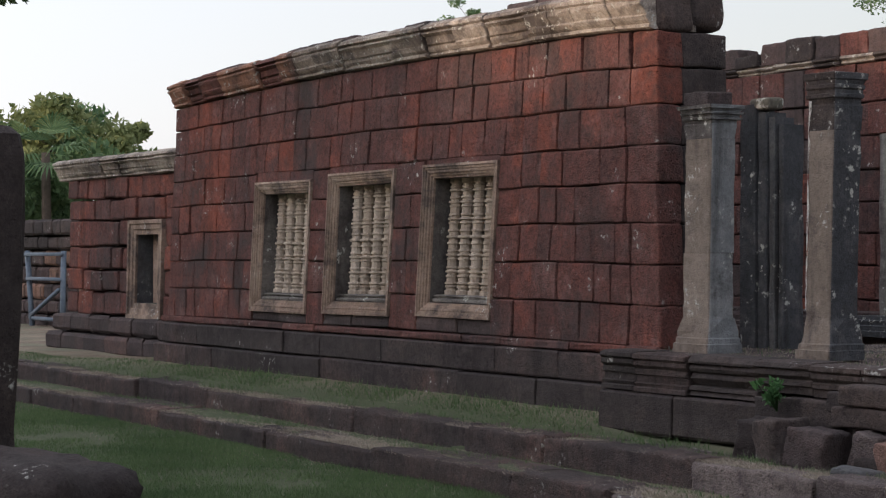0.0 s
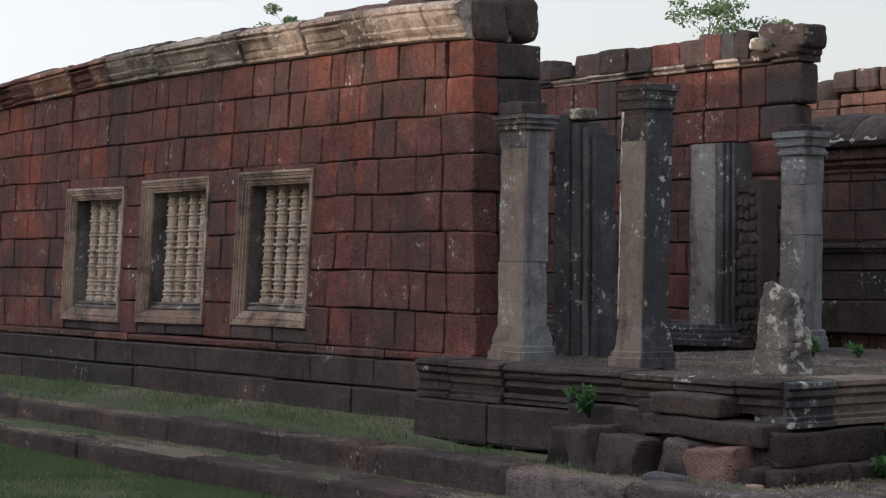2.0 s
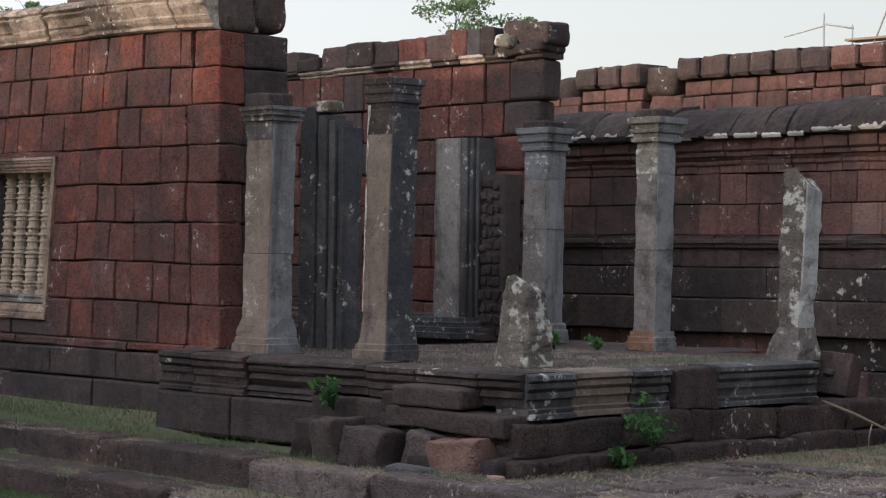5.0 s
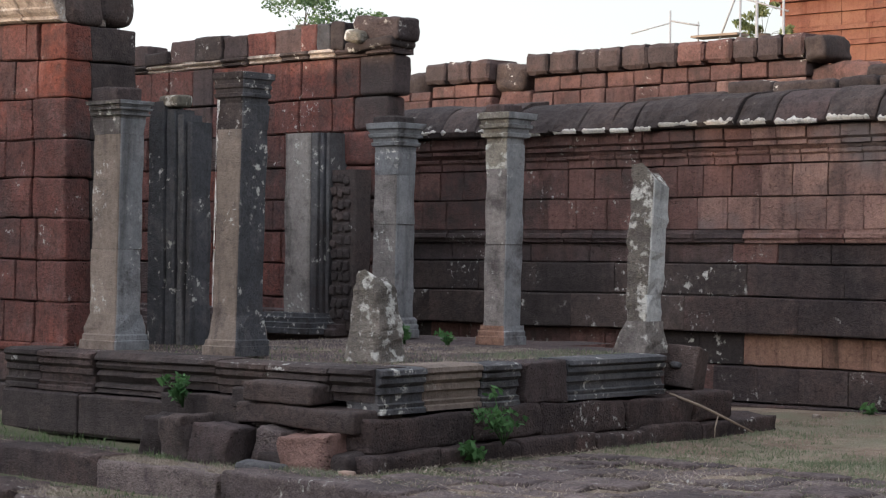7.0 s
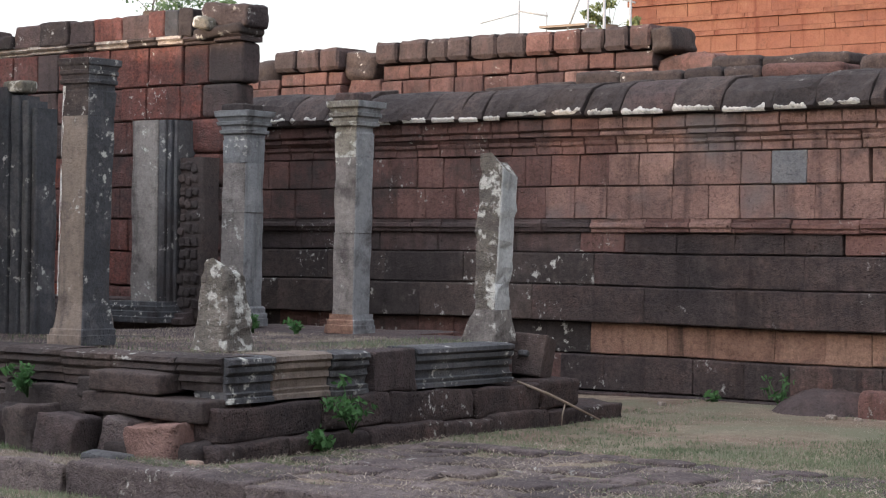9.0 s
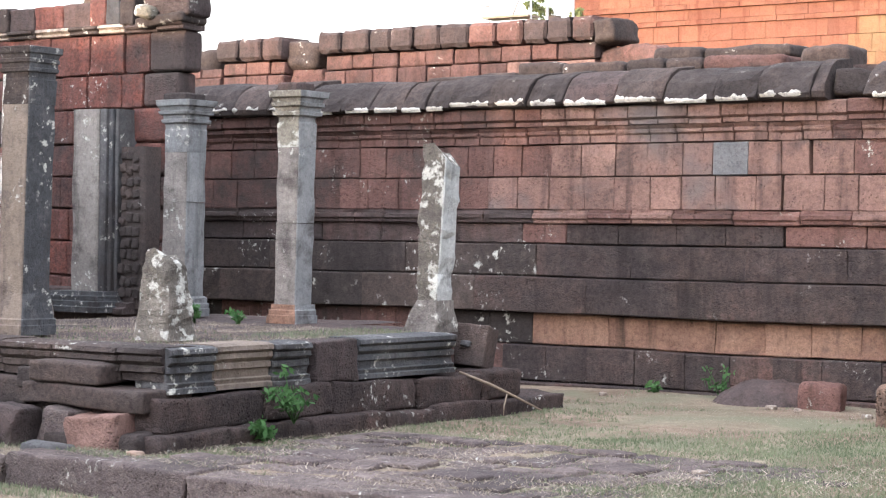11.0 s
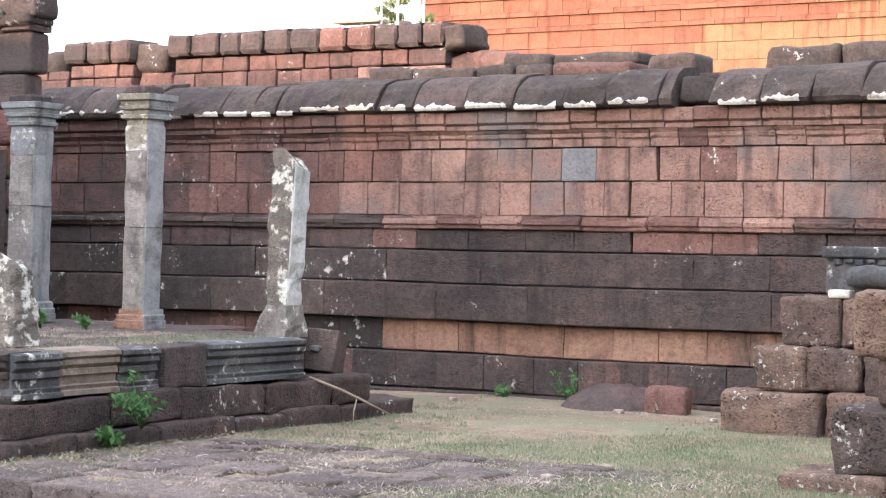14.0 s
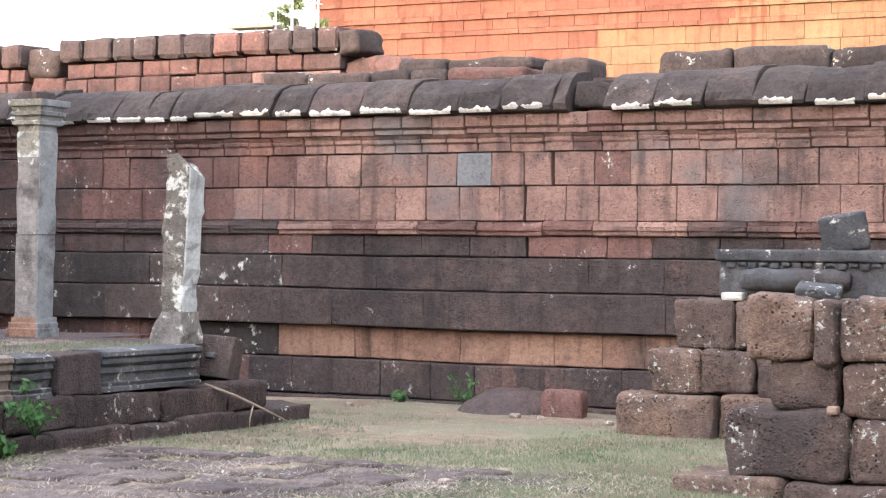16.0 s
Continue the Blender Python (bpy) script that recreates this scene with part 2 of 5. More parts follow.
M["leaf"] = simple("tree_leaves", (0.09, 0.13, 0.05), (0.32, 0.35, 0.16), 0.5, 0.7, 0.3)
M["leafdark"] = simple("dark_tree_leaves", (0.045, 0.10, 0.05), (0.22, 0.32, 0.15), 0.5, 0.7, 0.25)
M["fern"] = simple("fresh_green_leaves", (0.045, 0.12, 0.045), (0.12, 0.25, 0.09), 9, 0.6, 0.3)
M["blade"] = simple("green_grass", (0.055, 0.105, 0.045), (0.165, 0.230, 0.105), 1.2, 0.7, 0.25)
M["sage"] = simple("pale_court_grass", (0.110, 0.145, 0.085), (0.29, 0.325, 0.215), 1.2, 0.8, 0.25)
M["straw"] = simple("dry_grass", (0.20, 0.165, 0.130), (0.52, 0.455, 0.375), 1.2, 0.8, 0.2)
M["bark"] = simple("grey_bark", (0.05, 0.04, 0.03), (0.14, 0.11, 0.09), 12, 0.9)
M["steel"] = simple("galvanised_scaffold_steel", (0.30, 0.31, 0.32), (0.42, 0.43, 0.43), 20, 0.5)
M["bluewood"] = simple("blue_grey_painted_timber", (0.10, 0.13, 0.17), (0.19, 0.23, 0.28), 14, 0.7)
M["twig"] = simple("bleached_wood", (0.20, 0.15, 0.11), (0.34, 0.28, 0.22), 14, 0.8)


def ground_material():
    """Lawn, dry grass and bare earth that run into one another."""
    m = M["earth"].copy()
    m.name = "grassy_ground"
    nt = m.node_tree
    bsdf = nt.nodes["Principled BSDF"]
    old = bsdf.inputs["Base Color"].links[0].from_socket
    geo = nt.nodes.new("ShaderNodeNewGeometry")
    n1 = nt.nodes.new("ShaderNodeTexNoise")
    n1.inputs["Scale"].default_value, n1.inputs["Detail"].default_value = 0.9, 8
    nt.links.new(geo.outputs["Position"], n1.inputs["Vector"])
    r1 = nt.nodes.new("ShaderNodeMapRange")
    r1.inputs["From Min"].default_value, r1.inputs["From Max"].default_value = 0.42, 0.66
    nt.links.new(n1.outputs["Fac"], r1.inputs["Value"])
    n2 = nt.nodes.new("ShaderNodeTexNoise")
    n2.inputs["Scale"].default_value, n2.inputs["Detail"].default_value = 14, 4
    nt.links.new(geo.outputs["Position"], n2.inputs["Vector"])
    cr = nt.nodes.new("ShaderNodeValToRGB")
    cr.color_ramp.elements[0].color, cr.color_ramp.elements[1].color = (0.045, 0.066, 0.032, 1), (0.120, 0.130, 0.074, 1)
    nt.links.new(n2.outputs["Fac"], cr.inputs[0])
    mx = nt.nodes.new("ShaderNodeMix")
    mx.data_type = "RGBA"
    sep = nt.nodes.new("ShaderNodeSeparateXYZ")
    nt.links.new(geo.outputs["Position"], sep.inputs[0])
    lawn = []
    for axis, lo, hi in (("X", -10.0, -13.0), ("Y", 11.6, 10.4)):  # lawn and terrace are grass throughout
        mr = nt.nodes.new("ShaderNodeMapRange")
        mr.inputs["From Min"].default_value, mr.inputs["From Max"].default_value = lo, hi
        nt.links.new(sep.outputs[axis], mr.inputs["Value"])
        lawn.append(mr.outputs[0])
    both = nt.nodes.new("ShaderNodeMath")
    both.operation = "MULTIPLY"
    nt.links.new(lawn[0], both.inputs[0])
    nt.links.new(lawn[1], both.inputs[1])
    most = nt.nodes.new("ShaderNodeMath")
    most.operation = "MAXIMUM"
    nt.links.new(r1.outputs[0], most.inputs[0])
    nt.links.new(both.outputs[0], most.inputs[1])
    pale = nt.nodes.new("ShaderNodeMix")  # the court's grass is drier and paler than the lawn
    pale.data_type = "RGBA"
    pale.inputs["A"].default_value = (0.185, 0.185, 0.125, 1)
    nt.links.new(both.outputs[0], pale.inputs["Factor"])
    nt.links.new(cr.outputs[0], pale.inputs["B"])
    nt.links.new(most.outputs[0], mx.inputs["Factor"])
    nt.links.new(old, mx.inputs["A"])
    nt.links.new(pale.outputs["Result"], mx.inputs["B"])
    nt.links.new(mx.outputs["Result"], bsdf.inputs["Base Color"])
    return m


M["ground"] = ground_material()

# ---- building blocks ----
rng = random.Random(7)


def link_mesh(name, verts, faces, mat, parent=None, label="", smooth=True, at=None):
    """One mesh object; its origin is put at 'at', or the middle of its points."""
    v = np.array(verts, dtype=float)
    c = np.array(at, dtype=float) if at is not None else v.mean(axis=0)
    me = bpy.data.meshes.new(name)
    me.from_pydata((v - c).tolist(), [], faces)
    if smooth:
        me.polygons.foreach_set("use_smooth", [True] * len(me.polygons))
    me.materials.append(mat)
    ob = new(name, me)
    ob.location = c
    if parent is not None:
        ob.parent = parent
        ob.location = Vector(c) - parent.location
    if label:
        tagged(ob, label)
    return ob


def thing(name, at, label, category, group="", kind=""):
    ob = new(name)
    ob.empty_display_size = 0.2
    ob.location = at
    return tagged(ob, label, category, group, kind)


class Face:
    """A wall face: u along it, v up, w out of it, from an origin."""

    def __init__(self, o, u, w):
        self.o, self.u, self.w = Vector(o), Vector(u), Vector(w)

    def __call__(self, u, v, w):
        p = self.o + self.u * u + self.w * w
        return Vector((p.x, p.y, p.z + v))


def south(y):
    return Face((0, y, 0), (1, 0, 0), (0, -1, 0))


def east(x):
    return Face((x, 0, 0), (0, 1, 0), (1, 0, 0))


def facing_block(face, u0, u1, v0, v1, depth, mat, parent, name="stone_block", r=0.016, jit=0.012, proud=0.0, warp=None, gap=0.004, bulge=0.012):
    """A wall stone with worn, uneven edges and knocked-off corners; its sides run back into the wall."""
    a0, a1, b0, b1 = (gap + rng.uniform(0, jit) * q for q in (0.6, 0.6, 1, 1))
    u0, u1, v0, v1 = u0 + a0, u1 - a1, v0 + b0, v1 - b1
    worn = 0.35 if name == "base_stone" else 0.85  # the long base stones meet in tight upright joints
    ru, rv = min(r * worn, 0.2 * (u1 - u0)), min(r * 1.4, 0.2 * (v1 - v0))
    us = [u0, u0 + ru, u0 + (u1 - u0) * rng.uniform(0.28, 0.4), u0 + (u1 - u0) * rng.uniform(0.6, 0.72), u1 - ru, u1]
    vs = [v0, v0 + rv, v0 + (v1 - v0) * rng.uniform(0.4, 0.6), v1 - rv, v1]
    nu, nv = len(us), len(vs)
    tilt, lean = rng.uniform(-0.4, 0.4) * jit, rng.uniform(-0.4, 0.4) * jit
    verts, faces = [], []
    for j in range(nv):
        for i in range(nu):
            eu, ev = i in (0, nu - 1), j in (0, nv - 1)
            w = proud + tilt * (i - 2.5) + lean * (j - 2)
            w -= r * (1.5 if eu and ev else 0.9 if ev else 0.8 * worn) * rng.uniform(0.7, 1.3) if eu or ev else -bulge * rng.uniform(-0.3, 1)
            k = r * (rng.uniform(0.3, 1.5) if eu and ev else rng.uniform(0.0, 0.6) if ev else rng.uniform(0.0, 0.45) * worn)
            du = k * ((i == 0) - (i == nu - 1)) if eu else 0.0
            dv = k * ((j == 0) - (j == nv - 1)) if ev else 0.0
            verts.append(face(us[i] + du, vs[j] + dv, w))
    for j in range(nv - 1):
        for i in range(nu - 1):
            a = j * nu + i
            faces.append((a, a + 1, a + nu + 1, a + nu))
    ring = list(range(nu)) + [j * nu + nu - 1 for j in range(1, nv)] + list(range(nv * nu - 2, (nv - 1) * nu - 1, -1)) + [j * nu for j in range(nv - 2, 0, -1)]
    n = len(verts)
    for a in ring:
        j, i = divmod(a, nu)
        verts.append(face(us[i], vs[j], -depth))
    m = len(ring)
    for k in range(m):
        a, b = ring[k], ring[(k + 1) % m]
        faces.append((b, a, n + k, n + (k + 1) % m))
    if warp:
        verts = [warp(v) for v in verts]
    if face.u.cross(Vector((0, 0, 1))).dot(face.w) < 0:
        faces = [f[::-1] for f in faces]
    return link_mesh(name, [v[:] for v in verts], faces, mat, parent, smooth=False)


def stone(name, x0, x1, y0, y1, z0, z1, mat, parent=None, r=0.04, rough=0.015, n=3, warp=None, label="", category="", group="", turn=(0, 0, 0), seed=None):
    """A free stone with rounded, uneven edges."""
    n += 1
    rough = min(rough, 0.10 * min(x1 - x0, y1 - y0, z1 - z0))
    size = Vector((x1 - x0, y1 - y0, z1 - z0))
    mid = Vector(((x0 + x1) / 2, (y0 + y1) / 2, (z0 + z1) / 2))
    rot = Euler([radians(a) for a in turn]).to_matrix()
    sd = Vector((rng.uniform(0, 50), rng.uniform(0, 50), rng.uniform(0, 50)))

    def steps(length):
        q = min(r / length, 0.3)
        inner = [q + (1 - 2 * q) * i / n for i in range(n + 1)]
        return sorted([0.0, q * 0.5] + inner[:1] + [q + min(q, 0.1)] + inner[1:-1] + [1 - q - min(q, 0.1)] + inner[-1:] + [1 - q * 0.5, 1.0])

    ax = [steps(s) for s in size]
    cnt = n + 7
    index, verts, faces = {}, [], []

    def vert(i, j, k):
        key = (i, j, k)
        if key not in index:
            p = Vector(((ax[0][i] - 0.5) * size.x, (ax[1][j] - 0.5) * size.y, (ax[2][k] - 0.5) * size.z))
            ext = [abs(a) for a in (ax[0][i] - 0.5, ax[1][j] - 0.5, ax[2][k] - 0.5)]
            on = sum(1 for a in ext if a > 0.499)
            core = Vector([math.copysign(max(abs(p[c]) - (size[c] / 2 - min(r, size[c] * 0.3)), 0), p[c]) for c in range(3)])
            if core.length > 0 and on:  # round edges and corners off
                q = [min(r, size[c] * 0.3) for c in range(3)]
                out = Vector([core[c] / q[c] for c in range(3)])
                k = max(abs(o) for o in out) / out.length
                for c in range(3):
                    p[c] -= core[c] * (1 - k)
            p += noise.noise_vector(p * 3.0 + sd) * rough * 0.9 + noise.noise_vector(p * 9 + sd) * rough * 0.6 + noise.noise_vector(p * 21 + sd) * rough * 0.3
            index[key] = len(verts)
            verts.append(mid + rot @ p)
        return index[key]

    for a in range(cnt - 1):
        for b in range(cnt - 1):
            for s, last in ((0, False), (cnt - 1, True)):
                for f in ([(a, b, s), (a, b + 1, s), (a + 1, b + 1, s), (a + 1, b, s)],
                          [(s, a, b), (s, a, b + 1), (s, a + 1, b + 1), (s, a + 1, b)],
                          [(b, s, a), (b + 1, s, a), (b + 1, s, a + 1), (b, s, a + 1)]):
                    ids = [vert(*q) for q in f]
                    faces.append(ids[::-1] if last else ids)
    if warp:
        verts = [warp(v) for v in verts]
    at = None
    if parent is None:
        at = (mid.x, mid.y, min(v.z for v in verts))
    ob = link_mesh(name, [v[:] for v in verts], faces, mat, parent, at=at)
    return tagged(ob, label, category, group)


def plain_box(name, x0, x1, y0, y1, z0, z1, mat, parent=None):
    v = [(x, y, z) for z in (z0, z1) for y in (y0, y1) for x in (x0, x1)]
    f = [(0, 2, 3, 1), (4, 5, 7, 6), (0, 1, 5, 4), (2, 6, 7, 3), (0, 4, 6, 2), (1, 3, 7, 5)]
    return link_mesh(name, v, f, mat, parent, smooth=False, at=((x0 + x1) / 2, (y0 + y1) / 2, z0))


def course(face, u0, u1, v0, v1, widths, pick, parent, depth=0.25, holes=(), warp=None, proud=0.0, spread=0.012, name="stone_block", r=0.013, jit=0.008, wander=0.0, gap=0.002):
    """One course of stones from u0 to u1 that leaves the holes (u0, u1, v0, v1) free."""
    spans = [(u0, u1)]
    for h0, h1, g0, g1 in holes:
        if min(v1, g1) - max(v0, g0) > 0.3 * (v1 - v0):
            cut = []
            for a, b in spans:
                if h1 <= a or h0 >= b:
                    cut.append((a, b))
                else:
                    cut += [s for s in ((a, h0), (h1, b)) if s[1] - s[0] > 0.05]
            spans = cut
    for a, b in spans:
        u = a
        while u < b - 0.01:
            w = rng.uniform(*widths)
            if b - (u + w) < widths[0] * 0.7:
                w = b - u
            d0, d1 = rng.uniform(-wander, wander), rng.uniform(-wander, wander)
            facing_block(face, u, u + w, v0 + d0, v1 + d1, depth, M[pick(u + w / 2, (v0 + v1) / 2)], parent, name, r, jit, proud + rng.uniform(-spread, spread), warp, gap)
            u += w


def moulding(face, u0, u1, profile, widths, pick, parent, back=-0.3, name="moulded_stone", warp=None, jitter=0.006, broken=0.0):
    """Stones cut to one profile, a list of (out, up); each ends in a fine joint."""
    u = u0
    while u < u1 - 0.01:
        w = rng.uniform(*widths)
        if u1 - (u + w) < widths[0] * 0.6:
            w = u1 - u
        dw, dv = rng.uniform(-jitter, jitter) * 1.5, rng.uniform(-jitter, jitter)
        loss = rng.uniform(0.02, 0.06) if rng.random() < broken else 0.0
        verts, faces = [], []
        n = len(profile) + 2
        cuts = [0, 0.02, 0.34, 0.67, 0.98, 1]
        for q in cuts:
            uu = u + 0.004 + (w - 0.008) * q
            inset = 0.012 if q in (0, 1) else 0.0
            wear = 0.020 * noise.noise(Vector((uu * 3.1, profile[0][1] * 7, face.o.y))) - loss * (0.4 + 0.6 * abs(noise.noise(Vector((uu * 5, 3.1, 0.7)))))
            pts = [(back, profile[0][1])] + [(o - inset + wear * (0.4 + 1.6 * ((i % 3) / 2)), z) for i, (o, z) in enumerate(profile)] + [(back, profile[-1][1])]
            verts += [face(uu, z + dv, o + dw) for o, z in pts]
        for s in range(len(cuts) - 1):
            for i in range(n):
                a, b = s * n + i, s * n + (i + 1) % n
                faces.append((a, a + n, b + n, b))
        faces.append(tuple(range(n)))
        faces.append(tuple(range((len(cuts) - 1) * n, len(cuts) * n))[::-1])
        if warp:
            verts = [warp(v) for v in verts]
        if face.u.cross(Vector((0, 0, 1))).dot(face.w) < 0:
            faces = [f[::-1] for f in faces]
        link_mesh(name, [v[:] for v in verts], faces, M[pick(u + w / 2, profile[0][1])], parent, smooth=False)
        u += w


def tube(name, pts, radii, mat, parent=None, sides=8, at=None):
    """A round rod that tapers along a line of points."""
    verts, faces = [], []
    for k, p in enumerate(pts):
        p = Vector(p)
        d = (Vector(pts[min(k + 1, len(pts) - 1)]) - Vector(pts[max(k - 1, 0)])).normalized()
        s = d.orthogonal().normalized()
        t = d.cross(s)
        for i in range(sides):
            a = 2 * math.pi * i / sides
            verts.append(p + (s * math.cos(a) + t * math.sin(a)) * radii[k])
    for k in range(len(pts) - 1):
        for i in range(sides):
            a, b = k * sides + i, k * sides + (i + 1) % sides
            faces.append((a, b, b + sides, a + sides))
    faces += [tuple(range(sides))[::-1], tuple(range((len(pts) - 1) * sides, len(pts) * sides))]
    return link_mesh(name, [v[:] for v in verts], faces, mat, parent, at=at)



# ---- ground and steps ----


def smooth(a, b, x):
    t = min(max((x - a) / (b - a), 0.0), 1.0)
    return t * t * (3 - 2 * t)


def step_line(x, which):
    """The y of a step's edge, which wanders along the terrace."""
    return (9.74, 9.12)[which] + 0.10 * math.sin(x * 0.23 + which) + 0.05 * noise.noise(Vector((x * 0.5, which * 9, 0)))


def ground_height(x, y):
    upper = 0.04 + 0.13 * smooth(-13.6, -15.2, x) * smooth(9.9, 10.9, y) - 0.12 * smooth(-24, -30, x)
    lower = -0.38 + 0.42 * smooth(5.5, 1.0, y) + 0.2 * smooth(-9, -4, x)
    mid = -0.17
    fade = smooth(-8.6, -5.2, x)
    if y > step_line(x, 0) + 0.12:
        h = upper
    elif y > step_line(x, 1) + 0.12:
        h = mid * (1 - fade) + upper * fade
    else:
        h = lower * (1 - fade) + (upper * smooth(3, 9, y) + lower * (1 - smooth(3, 9, y))) * fade
    far = smooth(30, 60, math.hypot(x + 12, y - 10))
    h += 0.018 * noise.noise(Vector((x * 1.3, y * 1.3, 0))) + 0.03 * noise.noise(Vector((x * 0.4, y * 0.4, 4)))
    return h * (1 - far)


def spaced(lo, a, b, hi, fine):
    left = [a - (a - lo) * (k / 12) ** 2.2 for k in range(12, 0, -1)]
    right = [b + (hi - b) * (k / 12) ** 2.2 for k in range(1, 13)]
    n = int((b - a) / fine)
    return left + [a + (b - a) * i / n for i in range(n + 1)] + right


gx, gy = spaced(-900, -36, 3, 900, 0.16), spaced(-500, 2, 20, 1500, 0.10)
gv = [(x, y, ground_height(x, y)) for y in gy for x in gx]
nx = len(gx)
gf = [(j * nx + i, j * nx + i + 1, (j + 1) * nx + i + 1, (j + 1) * nx + i) for j in range(len(gy) - 1) for i in range(nx - 1)]
tagged(link_mesh("ground", gv, gf, M["ground"], at=(0, 0, 0)), "patchy lawn and bare trodden earth round the ruin", "ground", kind="structure")

# two long laterite steps below the terrace
for which, (z0, z1) in enumerate(((-0.24, 0.055), (-0.5, -0.165))):
    holder = tagged(new("terrace_step_%d" % (which + 1)), "low worn laterite step along the grassy terrace", "step", kind="structure")
    holder.location = (-20, 9.5 - 0.6 * which, z0)
    x = -34.0 + which
    end = -6.2 + 0.4 * which
    while x < end:
        w = rng.uniform(1.2, 2.8)
        y = step_line(x + w / 2, which)
        turn = math.degrees(math.atan2(step_line(x + w, which) - step_line(x, which), w)) + rng.uniform(-1.0, 1.0)
        sink = rng.uniform(-0.02, 0.012) - 0.06 * smooth(-8.5, -6.2, x)
        d = rng.uniform(0.5, 0.62)
        stone("step_stone", x + 0.006, x + w - 0.006, y, y + d, z0 + sink, z1 + sink, M["weathered" if x < -12.5 else "pave"], holder, r=0.03, rough=0.024, n=8, turn=(rng.uniform(-1.5, 0.5), rng.uniform(-0.8, 0.8), turn))
        x += w

# flat worn paving stones in the grass before the porch
paving = tagged(new("paving"), "sunken laterite paving slabs with grass in the joints", "paving", kind="structure")
paving.location = (-8, 11, 0)
y = 9.55
while y < 12.9:
    d = rng.uniform(0.26, 0.44)
    x = -10.3 + rng.uniform(-0.3, 0.3)
    if y > 9.95:
        x = -9.55
    while x < -5.2:
        w = rng.uniform(0.25, 0.62)
        bare = noise.noise(Vector((x * 0.5, y * 0.7, 2))) - 0.35 * smooth(-7.2, -5.4, x) - 0.3 * smooth(11.8, 13, y)
        if bare > -0.34 and y > step_line(x, 0) + 0.55:
            z = ground_height(x + w / 2, y + d / 2)
            stone("paving_stone", x + 0.015, x + w - 0.015, y + 0.015, y + d - 0.015, z - 0.10, z + rng.uniform(0.004, 0.040), M["pave"], paving, r=0.03, rough=0.026, n=3, turn=(rng.uniform(-2, 2), rng.uniform(-2, 2), rng.uniform(-9, 9)))
        x += w
    y += d

# ---- the long wall with the baluster windows ----
WALL_Y, WALL_L, WALL_R = 11.3, -25.85, -14.53


def settle(p):
    """The old wall leans along its length and its courses have bowed."""
    s = 0.08 + (-0.035 - 0.08) * smooth(-17.2, -14.4, p.x)
    k = max(p.z - 0.75, 0) / 3.1
    bow = 0.10 * (1 - ((p.x + 19.3) / 5.4) ** 2)
    dz = (max(bow, -0.13)) * k * k + 0.025 * noise.noise(Vector((p.x * 0.35, p.z * 0.5, 1))) + 0.018 * noise.noise(Vector((p.x * 1.1, p.z * 0.9, 4))) * min(k * 4, 1) * (1 - 0.75 * smooth(3.3, 3.8, p.z))
    dx = 0.03 * noise.noise(Vector((p.x * 1.2, p.z * 1.3, 14)))
    return Vector((p.x + dx + s * (p.z - 0.95), p.y + 0.035 * k + 0.03 * noise.noise(Vector((p.x * 0.3, p.z * 0.3, 7))), p.z + dz))


def settle_plain(p):
    """The same lean for cut stone, which has kept its edges straight."""
    s = 0.08 + (-0.035 - 0.08) * smooth(-17.2, -14.4, p.x)
    return Vector((p.x + s * (p.z - 0.95), p.y + 0.035 * max(p.z - 0.75, 0) / 3.1, p.z + 0.015 * noise.noise(Vector((p.x * 0.35, 0, 1)))))


WINDOWS = [(-18.90, -17.37, 0.97, 2.66), (-21.13, -19.53, 0.95, 2.65), (-23.14, -21.58, 0.93, 2.60)]
wall1 = tagged(plain_box("wall_1", WALL_L + 0.2, WALL_R - 0.2, WALL_Y + 0.55, WALL_Y + 0.70, -0.2, 3.8, M["dark"]), "long bowed laterite wall with blind baluster windows", "wall", kind="structure")
face1 = south(WALL_Y)
COURSES = [0.80, 1.20, 1.58, 1.96, 2.33, 2.68, 3.06, 3.42, 3.76]
holes1 = [(a - 0.0, b + 0.0, 0.80, 2.68) for a, b, _, _ in WINDOWS]


def pick_wall(u, v):
    """Rust-red stone in a few upright bands and near the wall's high corner, where it also paints in warm sunlight,
    else dark brown and near-black stone.
    """
    n = noise.noise(Vector((u * 0.75, v * 0.45, 3))) + 0.35 * noise.noise(Vector((u * 2.2, v * 2.2, 8)))
    n += 0.5 * smooth(-17.3, -15.2, u) * smooth(1.6, 3.2, v) + 0.30 * smooth(-21.5, -24.0, u) - 0.12
    return "red" if n > 0.40 else "wallmix"


for v0, v1 in zip(COURSES, COURSES[1:]):
    cw = rng.uniform(0.36, 0.55)
    course(face1, WALL_L, WALL_R - cw - 0.01, v0, v1, (0.25, 0.46), pick_wall, wall1, depth=0.3, holes=holes1, warp=settle, wander=0.0, spread=0.012, r=0.012, jit=0.004, gap=0.0003)
    proud = rng.uniform(-0.02, 0.02)
    stone("corner_stone", WALL_R - cw, WALL_R + proud, WALL_Y, WALL_Y + 0.30, v0 + 0.004, v1 - 0.004, M["red" if v0 > 3.0 else "wallmix"], wall1, r=0.022, rough=0.016, n=3, warp=settle)
    # black stone behind the front one paints the wall's east end in shade
    stone("corner_stone", WALL_R - cw, WALL_R + proud, WALL_Y + 0.296, WALL_Y + 0.84, v0 + 0.004, v1 - 0.004, M["black"], wall1, r=0.022, rough=0.016, n=3, warp=settle)
